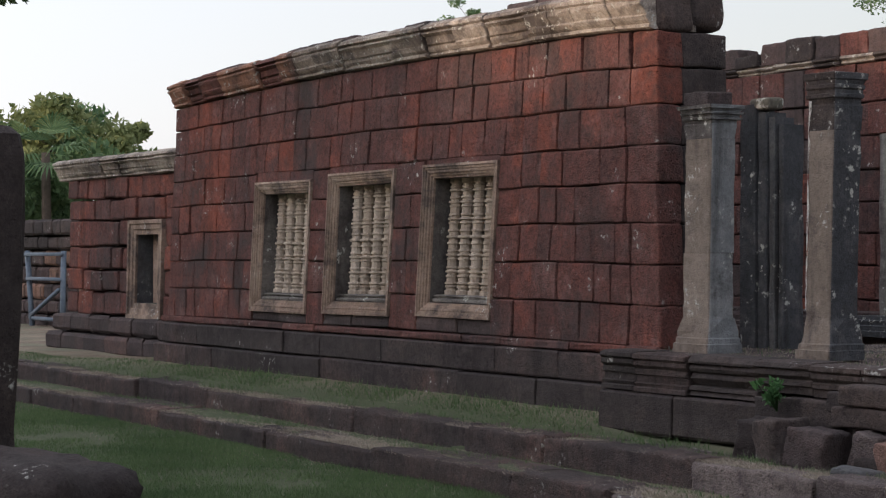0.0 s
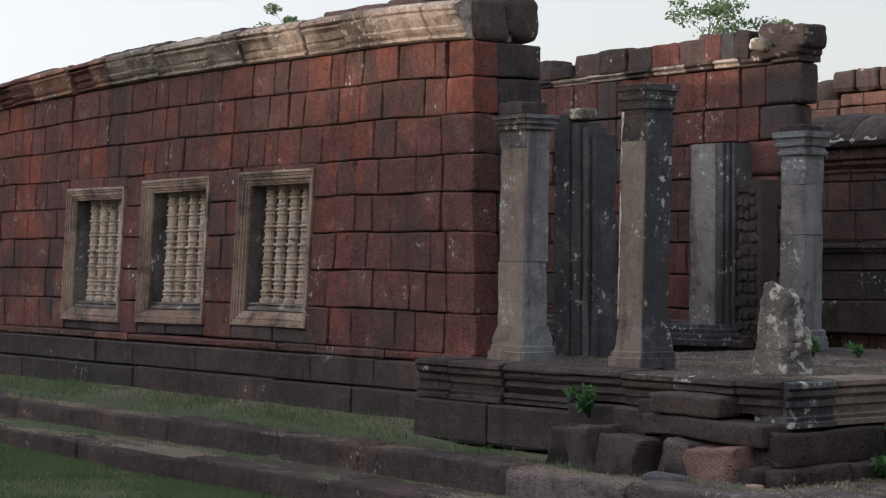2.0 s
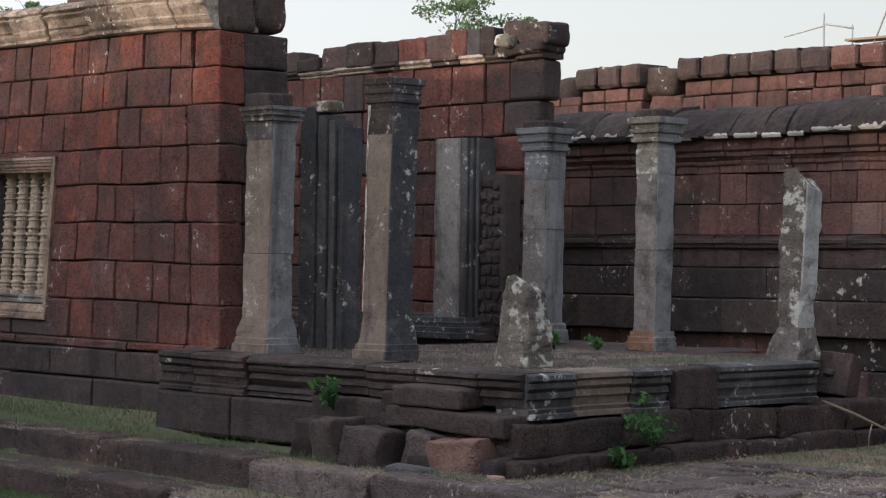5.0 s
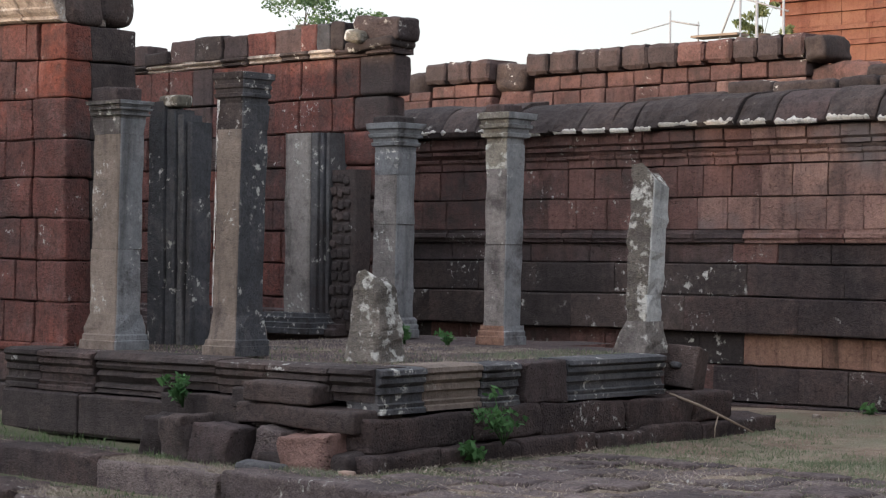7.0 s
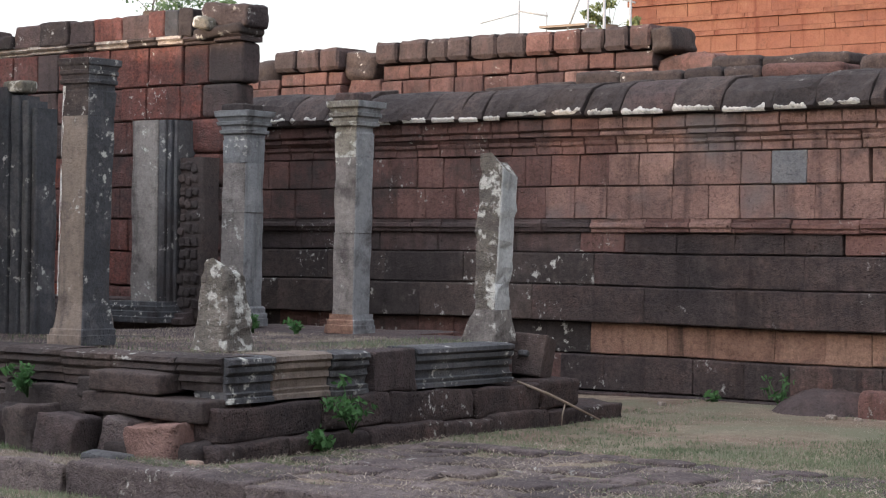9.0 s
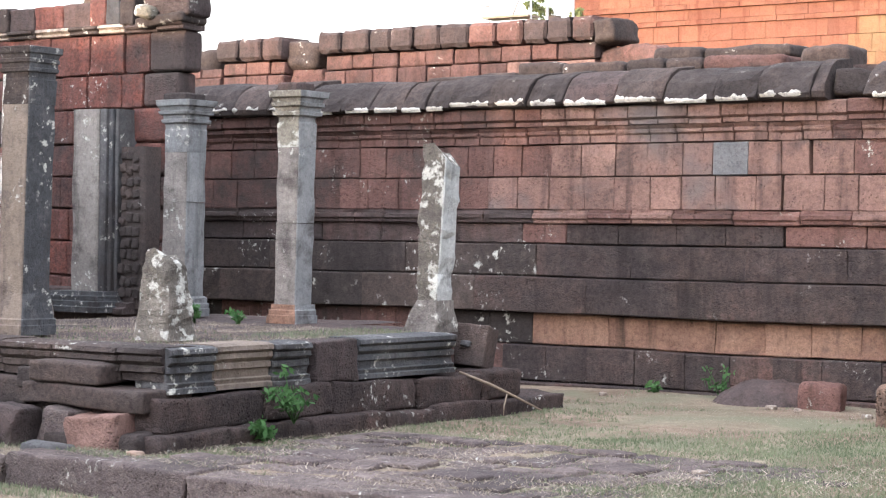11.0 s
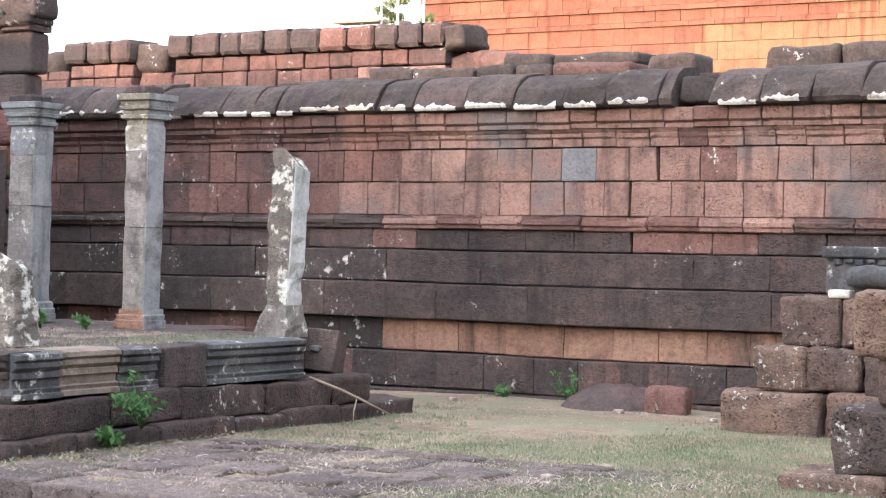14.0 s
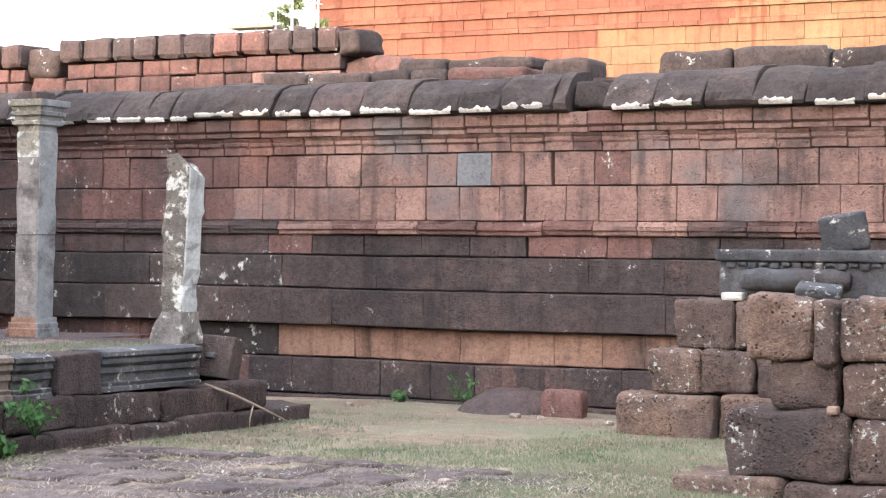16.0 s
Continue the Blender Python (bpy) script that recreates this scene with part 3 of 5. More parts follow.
# stepped dark base
for v0, v1, out, wid, key in ((0.71, 0.81, 0.05, (0.7, 1.4), "wallmix"), (0.42, 0.715, 0.10, (0.9, 1.8), "black"), (0.10, 0.425, 0.17, (1.1, 2.2), "black"), (-0.2, 0.11, 0.30, (0.8, 1.6), "black")):
    course(face1, WALL_L - 0.1, WALL_R - 0.45, v0, v1, wid, lambda u, v, key=key: "weathered" if key == "black" and rng.random() < 0.5 else key, wall1, depth=0.5, proud=out, name="base_stone", r=0.016, jit=0.008, spread=0.014, gap=0.0005)
    stone("base_stone", WALL_R - 0.46, WALL_R + 0.02, WALL_Y - out, WALL_Y + 0.7, v0, v1 - 0.004, M[key], wall1, r=0.05, rough=0.015, n=2)
# sandstone cornice
CORNICE = [(0.02, 3.77), (0.07, 3.785), (0.07, 3.81), (0.05, 3.82), (0.09, 3.85), (0.11, 3.88), (0.11, 3.895), (0.10, 3.90), (0.15, 3.97), (0.17, 4.00), (0.17, 4.02), (0.155, 4.03), (0.185, 4.05), (0.185, 4.085), (0.10, 4.13)]


def pick_cornice(u, v):
    if u > -15.6:
        return "cornice"
    # redder stones mixed in here paint the low sun's orange glow on the cornice
    if -17.6 < u < -15.6:
        return "cornicered" if rng.random() < 0.5 else "cornice"
    if u < -21.8:
        return "cornicered" if rng.random() < 0.75 else "brown"
    return "cornice"


moulding(face1, WALL_L, WALL_R - 0.03, CORNICE, (0.45, 0.8), pick_cornice, wall1, back=-0.5, name="cornice_stone", warp=settle, broken=0.35)
x = WALL_L + 0.1
while x < WALL_R - 1.0:  # rough stones left on top of the cornice
    w = rng.uniform(0.4, 0.9)
    if rng.random() < 0.85:
        stone("coping_stone", x, x + w, WALL_Y + 0.02, WALL_Y + 0.5, 4.06, 4.13 + rng.uniform(0.02, 0.07) + 0.06 * smooth(-17.5, -16, x), M["dark"], wall1, r=0.05, rough=0.03, n=3, warp=settle)
    x += w + 0.01
# black stone tucked behind the cornice, so its end face too looks shaded
stone("corner_stone", WALL_R - 0.22, WALL_R + 0.02, WALL_Y + 0.03, WALL_Y + 0.46, 3.76, 4.17, M["black"], wall1, r=0.08, rough=0.05, n=3, warp=settle)
stone("horn_stone", WALL_R - 0.42, WALL_R + 0.02, WALL_Y + 0.40, WALL_Y + 0.88, 3.78, 4.27, M["black"], wall1, r=0.14, rough=0.028, n=4, warp=settle)


def mitred_frame(face, u0, u1, v0, v1, profile, mat, parent, warp, names=("sill", "jamb", "lintel", "jamb")):
    """Four mitred members of one moulded profile, a list of (inset, out)."""
    corners = [((u0, v0), (u1, v0)), ((u1, v0), (u1, v1)), ((u1, v1), (u0, v1)), ((u0, v1), (u0, v0))]
    inward = [(0, 1), (-1, 0), (0, -1), (1, 0)]
    for k in range(4):
        (a, b), (c, d) = corners[k]
        n = inward[k]
        du, dv = (c - a), (d - b)
        length = math.hypot(du, dv)
        du, dv = du / length, dv / length
        verts, faces = [], []
        cuts = 7
        for s in range(cuts):
            t = s / (cuts - 1)
            for i, (ins, out) in enumerate(profile):
                lo, hi = ins, length - ins
                q = lo + (hi - lo) * t
                chip = -0.012 * max(0, noise.noise(Vector((a * 3 + q * 4, b * 3 + k, i * 0.6)))) * (0 < s < cuts - 1)
                verts.append(warp(face(a + du * q + n[0] * ins, b + dv * q + n[1] * ins, out + chip)))
        m = len(profile)
        for s in range(cuts - 1):
            for i in range(m - 1):
                p = s * m + i
                faces.append((p, p + m, p + m + 1, p + 1))
        link_mesh(names[k], [v[:] for v in verts], faces, mat, parent, smooth=False)


FRAME = [(0.0, -0.1), (0.0, 0.045), (0.027, 0.05), (0.031, 0.033), (0.056, 0.033), (0.06, 0.016), (0.075, 0.024), (0.094, 0.02), (0.098, 0.0), (0.124, -0.002), (0.128, -0.022), (0.15, -0.022), (0.155, -0.05)]
BALUSTER = [(0.0, 0.98), (0.035, 1.0), (0.04, 0.8)]
for ring_at, ring_out in ((0.07, 0.92), (0.10, 1.0), (0.16, 0.92), (0.20, 1.0), (0.235, 0.9), (0.31, 0.92), (0.345, 1.02), (0.38, 0.92), (0.445, 0.94)):
    BALUSTER += [(ring_at - 0.012, 0.80), (ring_at - 0.007, ring_out), (ring_at + 0.007, ring_out), (ring_at + 0.012, 0.80)]
BALUSTER += [(0.485, 0.80), (0.49, 1.04), (0.50, 1.06)]


def baluster(u, w, v0, v1, radius, mat, parent, face, warp):
    """A turned stone bar: rings and long necks, the same from both ends."""
    prof = BALUSTER + [(1 - t, s) for t, s in BALUSTER[-2::-1]]
    sides, verts, faces = 12, [], []
    for t, s in prof:
        for i in range(sides):
            a = 2 * math.pi * i / sides
            k = radius * max(0.6, 1.2 * s - 0.2)
            verts.append(warp(face(u + k * math.cos(a), v0 + (v1 - v0) * t, w + k * math.sin(a))))
    for k in range(len(prof) - 1):
        for i in range(sides):
            a, b = k * sides + i, k * sides + (i + 1) % sides
            faces.append((a, b, b + sides, a + sides))
    link_mesh("baluster", [v[:] for v in verts], faces, mat, parent, smooth=False)


for k, (u0, u1, v0, v1) in enumerate(WINDOWS):
    win = tagged(new("window_%d" % (k + 1)), "blind window with moulded sandstone frame and turned balusters", "window", kind="structure")
    win.location = ((u0 + u1) / 2, WALL_Y, v0)
    mitred_frame(face1, u0, u1, v0, v1, FRAME, M["pale"], win, settle_plain)
    # reveals darker than the frame, which deepens the recess by colour
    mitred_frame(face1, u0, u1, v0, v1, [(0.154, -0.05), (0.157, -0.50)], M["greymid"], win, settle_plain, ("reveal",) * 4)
    iu0, iu1, iv0, iv1 = u0 + 0.155, u1 - 0.155, v0 + 0.155, v1 - 0.155
    # slab that closes the window behind the balusters, its dark stone painting in the recess's shade
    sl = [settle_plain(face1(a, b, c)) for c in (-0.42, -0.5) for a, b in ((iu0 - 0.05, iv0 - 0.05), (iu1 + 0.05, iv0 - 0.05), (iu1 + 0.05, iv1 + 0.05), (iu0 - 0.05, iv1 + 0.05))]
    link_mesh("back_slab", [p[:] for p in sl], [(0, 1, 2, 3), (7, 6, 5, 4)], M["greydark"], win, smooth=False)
    moulding(face1, iu0 + 0.004, iu1 - 0.004, [(-0.10, iv0 + 0.002), (-0.06, iv0 + 0.01), (-0.06, iv0 + 0.035), (-0.09, iv0 + 0.05), (-0.07, iv0 + 0.075), (-0.12, iv0 + 0.09)], (2, 2.1), lambda u, v: "greymid", win, back=-0.4, name="inner_sill", warp=settle_plain)
    count = 5
    for i in range(count):
        u = iu0 + (iu1 - iu0) * (i + 0.5) / count
        baluster(u, -0.255, iv0 + 0.09, iv1, (iu1 - iu0) / count * 0.34, M["baluster"], win, face1, settle_plain)
    # plain stones that close the course round the frame
    course(face1, u0, u1, 0.80, v0 + 0.005, (0.6, 1.0), lambda u, v: "dark", wall1, depth=0.3, warp=settle, proud=-0.01)
    course(face1, u0, u1, v1 - 0.07, 2.70, (0.6, 1.0), lambda u, v: "brown", wall1, depth=0.3, warp=settle, proud=-0.012, r=0.01)

# ---- the lower wing beyond the long wall ----
WING_Y = 12.3
wing = tagged(plain_box("wall_2", -32.1, -25.7, WING_Y + 0.5, WING_Y + 0.65, -0.2, 2.9, M["dark"]), "low laterite wing with a pale cornice and a narrow window", "wall", kind="structure")
face2 = south(WING_Y)


def sag(p):
    return Vector((p.x + 0.05 * (p.z - 1.0), p.y, p.z + 0.03 * noise.noise(Vector((p.x * 0.5, p.z, 3)))))


wing_levels = [0.66, 1.05, 1.42, 1.80, 2.24, 2.60, 2.95]
for v0, v1 in zip(wing_levels, wing_levels[1:]):
    course(face2, -32.45, -25.6, v0, v1, (0.4, 0.75), lambda u, v: "wallmix", wing, depth=0.3, holes=[(-29.72, -28.3, 0.62, 2.24)], warp=sag, wander=0.02, r=0.022, jit=0.015, spread=0.025)
for v0, v1, out in ((0.34, 0.67, 0.12), (0.0, 0.35, 0.22), (-0.25, 0.05, 0.4)):
    course(face2, -32.7 - out, -25.6, v0, v1, (0.6, 1.1), lambda u, v: "dark", wing, depth=0.5, proud=out, name="base_stone", r=0.05)
moulding(face2, -32.75, -25.7, [(o, z - 0.83) for o, z in CORNICE], (0.5, 0.9), lambda u, v: "cornice", wing, back=-0.5, name="cornice_stone", broken=0.3)
win = tagged(new("window_4"), "narrow window opening with plain sandstone jambs in the low wing", "window", kind="structure")
win.location = (-29, WING_Y, 0.64)
mitred_frame(face2, -29.7, -28.32, 0.64, 2.23, [(0, -0.1), (0, 0.05), (0.06, 0.05), (0.07, 0.02), (0.15, 0.02), (0.16, 0.0), (0.24, 0.0), (0.245, -0.04)], M["pale"], win, sag)
# near-black recess: its shade is put into the stone colour
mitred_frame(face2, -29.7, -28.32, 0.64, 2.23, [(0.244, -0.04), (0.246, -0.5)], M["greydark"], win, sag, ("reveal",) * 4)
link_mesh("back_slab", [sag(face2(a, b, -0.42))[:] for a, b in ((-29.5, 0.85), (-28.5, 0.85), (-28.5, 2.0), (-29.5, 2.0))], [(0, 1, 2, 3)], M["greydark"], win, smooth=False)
stone("inner_jamb", -29.3, -29.0, WING_Y + 0.25, WING_Y + 0.4, 0.88, 2.0, M["pale"], win, r=0.02, rough=0.006, n=1)

# a farther enclosure wall at the end of the terrace
farwall = tagged(plain_box("wall_3", -60, -41.2, 16.4, 17, -0.2, 2.4, M["dark"]), "dark laterite enclosure wall at the terrace end", "wall", kind="structure")
fz = [-0.2, 0.3, 0.62, 1.0, 1.4, 1.78, 2.1, 2.5]
for k, (v0, v1) in enumerate(zip(fz, fz[1:])):
    course(south(16.0), -56, -41, v0, v1, (0.5, 0.9), lambda u, v: "orange" if 0.7 < v < 1.9 and rng.random() < 0.5 else "black" if v > 1.9 else "dark", farwall, depth=0.4, proud=(0.25, 0.15, 0.05, 0, 0, 0.12, 0.18)[k], r=0.05)

# ---- the court wall behind the porch ----
BACK_Y, BACK_L, BACK_R = 18.6, -17.5, 1.0
court = tagged(plain_box("wall_4", BACK_L, BACK_R, BACK_Y + 0.25, BACK_Y + 0.9, -0.2, 3.2, M["dark"]), "weathered laterite court wall with stepped base and overhanging coping", "wall", kind="structure")
faceb = south(BACK_Y)


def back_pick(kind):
    """Weathering that runs on from stone to stone: blackened bands, paler court stone; at the western end shade is
    painted in with black stone.
    """
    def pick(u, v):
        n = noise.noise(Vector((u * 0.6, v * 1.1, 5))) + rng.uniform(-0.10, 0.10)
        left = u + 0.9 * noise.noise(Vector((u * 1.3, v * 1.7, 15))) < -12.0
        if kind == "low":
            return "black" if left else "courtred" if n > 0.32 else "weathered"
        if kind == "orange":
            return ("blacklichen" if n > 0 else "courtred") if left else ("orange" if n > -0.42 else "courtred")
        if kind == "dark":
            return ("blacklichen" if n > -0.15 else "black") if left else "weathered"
        if kind == "band":
            return "dark" if left else ("court" if n > 0.0 else "courtred") if v > 1.8 else ("courtred" if n > 0.02 else "weathered")
        if 2.4 < v < 2.68 and abs(u + 9.52) < 0.18:
            return "bluegrey"
        if -8.2 < u < -7.72 and v > 2.3:  # run-off below the fallen coping stone
            return "courtred"
        return "courtred" if left else "court"
    return pick


def unlevel(p):
    return Vector((p.x + 0.012 * noise.noise(Vector((p.x * 1.5, p.z * 1.5, 31))), p.y + 0.012 * noise.noise(Vector((p.x * 0.8, p.z, 33))), p.z + 0.014 * noise.noise(Vector((p.x * 0.8, p.z * 0.6, 32)))))


OPEN_JOINTS = [(-8.475, -8.45, 2.35, 3.2), (-8.80, -8.775, 1.98, 2.35), (-8.77, -8.75, 1.60, 1.83)]  # the wall has parted here
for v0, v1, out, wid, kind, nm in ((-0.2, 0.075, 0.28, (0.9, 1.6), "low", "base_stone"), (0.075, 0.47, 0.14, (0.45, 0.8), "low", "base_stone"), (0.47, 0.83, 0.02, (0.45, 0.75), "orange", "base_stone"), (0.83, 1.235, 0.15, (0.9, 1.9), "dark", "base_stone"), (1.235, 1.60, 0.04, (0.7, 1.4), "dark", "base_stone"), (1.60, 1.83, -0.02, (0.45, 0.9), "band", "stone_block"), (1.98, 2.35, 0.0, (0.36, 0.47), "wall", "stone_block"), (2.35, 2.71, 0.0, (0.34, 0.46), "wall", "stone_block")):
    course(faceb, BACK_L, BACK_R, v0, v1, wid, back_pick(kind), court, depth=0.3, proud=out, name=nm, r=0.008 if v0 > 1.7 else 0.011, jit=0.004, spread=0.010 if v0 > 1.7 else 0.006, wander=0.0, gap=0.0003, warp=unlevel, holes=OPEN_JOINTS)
moulding(faceb, BACK_L, BACK_R, [(0.01, 1.83), (0.03, 1.84), (0.03, 1.875), (0.06, 1.89), (0.06, 1.93), (0.03, 1.945), (0.03, 1.98)], (0.45, 0.8), back_pick("band"), court, name="moulded_stone")
moulding(faceb, BACK_L, BACK_R, [(0.0, 2.715), (0.02, 2.72), (0.02, 2.80), (0.045, 2.82), (0.05, 2.85), (0.03, 2.86), (0.07, 2.90)], (0.3, 0.42), back_pick("wall"), court, name="moulded_stone")
moulding(faceb, BACK_L, BACK_R, [(0.05, 2.905), (0.08, 2.91), (0.08, 2.95), (0.06, 2.96), (0.11, 2.985), (0.11, 3.10), (0.08, 3.12)], (0.3, 0.42), back_pick("wall"), court, name="moulded_stone")
# rounded coping stones with a rim of white lichen
x = BACK_L
while x < BACK_R:
    w = rng.uniform(0.32, 0.66)
    if -8.26 < x < -7.85:  # a coping stone has fallen here
        stone("coping_stone", x + 0.01, x + 0.44, BACK_Y - 0.08, BACK_Y + 0.5, 3.10, 3.36, M["black"], court, r=0.05, rough=0.04, n=4, turn=(-14, 6, 5))
        x += 0.45
        continue
    if x < -8.25 < x + w:
        w = -8.24 - x
    drop = rng.uniform(-0.035, 0.03)
    verts, faces = [], []
    prof = [(-0.5, 3.12), (0.10, 3.12), (0.20, 3.135), (0.225, 3.17), (0.19, 3.25), (0.12, 3.36), (0.02, 3.45), (-0.12, 3.515), (-0.5, 3.56)]
    cuts = [0, 0.03, 0.2, 0.4, 0.6, 0.8, 0.97, 1]
    slant = rng.uniform(-0.05, 0.01)
    jo = rng.uniform(-0.025, 0.025)
    for q in cuts:
        pull = 0.008 if q in (0, 1) else 0
        for o, z in prof:
            wob = 0.06 * noise.noise(Vector((x * 2 + q * w * 4, z * 4, 1))) + 0.03 * noise.noise(Vector((x * 5 + q * w * 12, z * 11, 3)))
            rise = 0.03 * noise.noise(Vector((x * 1.7 + q * w * 3, 6.5, z))) if o < 0.15 else 0.008 * noise.noise(Vector((x * 3 + q * w * 5, 1.5, z)))
            verts.append(faceb(x + 0.004 + (w - 0.008) * q + slant * (3.3 - z) * 2, z + rise - pull * 0.6 * (z > 3.2) + drop * (z > 3.15), o - pull + wob + jo * (o > 0)))
    m = len(prof)
    for s in range(len(cuts) - 1):
        for i in range(m - 1):
            p = s * m + i
            faces.append((p, p + m, p + m + 1, p + 1))
    faces += [tuple(range(m)), tuple(range((len(cuts) - 1) * m, len(cuts) * m))[::-1]]
    cope = link_mesh("coping_stone", [v[:] for v in verts], faces, M["black" if rng.random() < 0.95 else "dark"], court, smooth=False)
    if rng.random() < 0.96:  # crust of lichen along the lower edge
        a, b = sorted((rng.uniform(0.0, 0.2), rng.uniform(0.75, 1.0)))
        lv, lf = [], []
        steps = 44
        for s in range(steps):
            q = a + (b - a) * s / (steps - 1)
            hgt = max(0.004, 0.024 + 0.05 * noise.noise(Vector((x * 3 + q * 6, 2.2, 5))) + 0.022 * noise.noise(Vector((x * 3 + q * 19, 7.2, 5)))) if 0 < s < steps - 1 else 0.004
            for o, z in ((0.205, 3.135), (0.235, 3.165 + 0.2 * hgt), (0.232 - 0.45 * hgt, 3.165 + hgt), (0.20 - 0.4 * hgt, 3.165 + hgt)):
                lv.append(faceb(x + w * q, z + drop, o + jo + 0.012))
        for s in range(steps - 1):
            for i in range(3):
                p = s * 4 + i
                lf.append((p, p + 4, p + 5, p + 1))
        link_mesh("lichen_crust", [v[:] for v in lv], lf, M["lichenrim"], court)
    x += w
# the broken second tier of the roof
tier = tagged(plain_box("roof_core", BACK_L, BACK_R, BACK_Y + 0.75, BACK_Y + 1.7, 2.9, 3.54, M["dark"]), "dark core of the fallen gallery roof behind the coping", "roof", kind="structure")
for a, b, z0, z1, y in ((-13.9, -12.6, 3.50, 3.60, 19.35), (-12.6, -9.15, 3.52, 3.70, 19.35), (-10.9, -9.2, 3.68, 3.84, 19.6), (-9.0, -8.45, 3.5, 3.79, 19.45), (-7.65, BACK_R, 3.5, 3.79, 19.45)):
    x = a
    while x < b - 0.05:
        w = min(rng.uniform(0.45, 1.1), b - x)
        if b - x - w < 0.3:
            w = b - x
        stone("roof_stone", x + 0.004, x + w - 0.004, y + rng.uniform(-0.03, 0.03), y + 0.6, z0, z1 + rng.uniform(-0.03, 0.03), M["black" if rng.random() < 0.8 else "courtred"], tier, r=0.07, rough=0.03, n=4, turn=(0, rng.uniform(-1.2, 1.2), rng.uniform(-2, 2)))
        x += w

# ---- the wall stub behind the porch ----
GAB_Y = 16.2
gab = tagged(plain_box("wall_5", -20.5, -15.5, GAB_Y + 0.15, GAB_Y + 0.32, 0, 4.0, M["dark"]), "red laterite hall wall with a broken lichen-spotted cornice", "wall", kind="structure")
faceg = south(GAB_Y)
glev = [0.75, 1.15, 1.55, 1.93, 2.30, 2.68, 3.08, 3.47, 3.93]


def shifted_courses(p):
    """Courses that have moved a little out of level."""
    q = Vector((p.x, p.z, p.y))
    return Vector((p.x + 0.02 * noise.noise(q * 1.3), p.y, p.z + 0.022 * noise.noise(q * 0.9 + Vector((5, 0, 0)))))


def gab_pick(u, v):
    n = noise.noise(Vector((u * 0.8, v * 0.8, 11))) + rng.uniform(-0.25, 0.25)
    return "red" if n > 0.42 else "wallmix" if n > -0.38 else "dark"


for k, (v0, v1) in enumerate(zip(glev, glev[1:])):
    end = -14.93 if k > 6 else -15.02 if k == 6 else -15.28 + 0.05 * (k % 2)
    course(faceg, -20.4, end - 0.55, v0, v1, (0.32, 0.55), gab_pick, gab, depth=0.2, spread=0.02, warp=shifted_courses, r=0.013, jit=0.004)
    stone("corner_stone", end - 0.55, end, GAB_Y, GAB_Y + 0.30, v0 + 0.003, v1 - 0.003, M["dark" if k > 5 else "brown"], gab, r=0.05, rough=0.014, n=2)
moulding(faceg, -20.4, -14.9, [(0.02, 3.93), (0.06, 3.94), (0.06, 3.965), (0.04, 3.975), (0.09, 3.995), (0.09, 4.02), (0.05, 4.03)], (0.4, 0.8), lambda u, v: rng.choice(("cornice", "dark", "blacklichen")), gab, back=-0.3, name="cornice_stone", broken=0.5)
x = -20.4
for w, h, key in ((0.62, 4.28, "dark"), (0.6, 4.30, "dark"), (0.42, 4.20, "black"), (0.5, 4.33, "dark"), (0.5, 4.33, "blacklichen"), (0.42, 4.32, "dark"), (0.48, 4.33, "brown"), (0.45, 4.34, "dark"), (0.28, 4.36, "brown"), (0.22, 4.36, "greydark"), (0.24, 4.37, "black")):
    stone("coping_stone", x + 0.004, x + w - 0.004, GAB_Y - 0.03 + rng.uniform(-0.03, 0.03), GAB_Y + 0.34, 4.02, h - 0.02, M[key], gab, r=0.025, rough=0.022, n=4)
    x += w
stone("carved_end_stone", -15.60, -14.86, GAB_Y - 0.14, GAB_Y + 0.3, 3.98, 4.11, M["blacklichen"], gab, r=0.06, rough=0.04, n=4, turn=(0, -3, 0))
stone("carved_end_stone", -15.50, -14.80, GAB_Y - 0.10, GAB_Y + 0.3, 4.09, 4.36, M["dark"], gab, r=0.05, rough=0.04, n=4, turn=(0, 4, 0))
stone("carved_end_stone", -15.54, -15.26, GAB_Y - 0.24, GAB_Y, 4.06, 4.21, M["lichened"], gab, r=0.08, rough=0.04, n=3, turn=(0, 12, 0))
# moulded footing of that wall
moulding(faceg, -20.4, -15.4, [(0.45, 0.74), (0.45, 0.80), (0.38, 0.82), (0.38, 0.86), (0.25, 0.87), (0.25, 0.93), (0.15, 0.96), (0.15, 1.0), (0.05, 1.02)], (0.6, 1.1), lambda u, v: "dark", gab, name="footing_stone")

# ---- upper walls and the sunlit sanctuary beyond ----
upper = tagged(plain_box("wall_6", -22.5, -14.4, 24.3, 25, 1.5, 4.3, M["dark"]), "reddish upper gallery wall with heavy coping stones", "wall", kind="structure")
faceu = south(24.0)
for a, b, levels in ((-19.25, -14.25, (3.0, 3.35, 3.68, 3.98, 4.24, 4.48, 4.86)), (-21.36, -19.98, (3.0, 3.35, 3.68, 3.98, 4.22, 4.44, 4.82)), (-23.2, -21.3, (3.0, 3.35, 3.68, 3.98, 4.20, 4.36))):
    for k, (v0, v1) in enumerate(zip(levels, levels[1:])):
        top = k == len(levels) - 2 and len(levels) > 6
        # paler stone towards the east end paints in the sunlight on that half
        course(faceu, a + (0.0 if top else 0.1), b + (0.0 if top else 0.0), v0, v1, (0.40, 0.56), lambda u, v, top=top: ("courtred" if u > -16.5 and rng.random() < 0.5 else "dark") if top else ("court" if rng.random() < 0.4 * smooth(-17, -15, u) else "courtred"), upper, depth=0.6, proud=(0.10 if top else 0.03 * (k % 2)), r=0.05 if top else 0.018, name="coping_stone" if top else "stone_block", spread=0.015, wander=0.006)
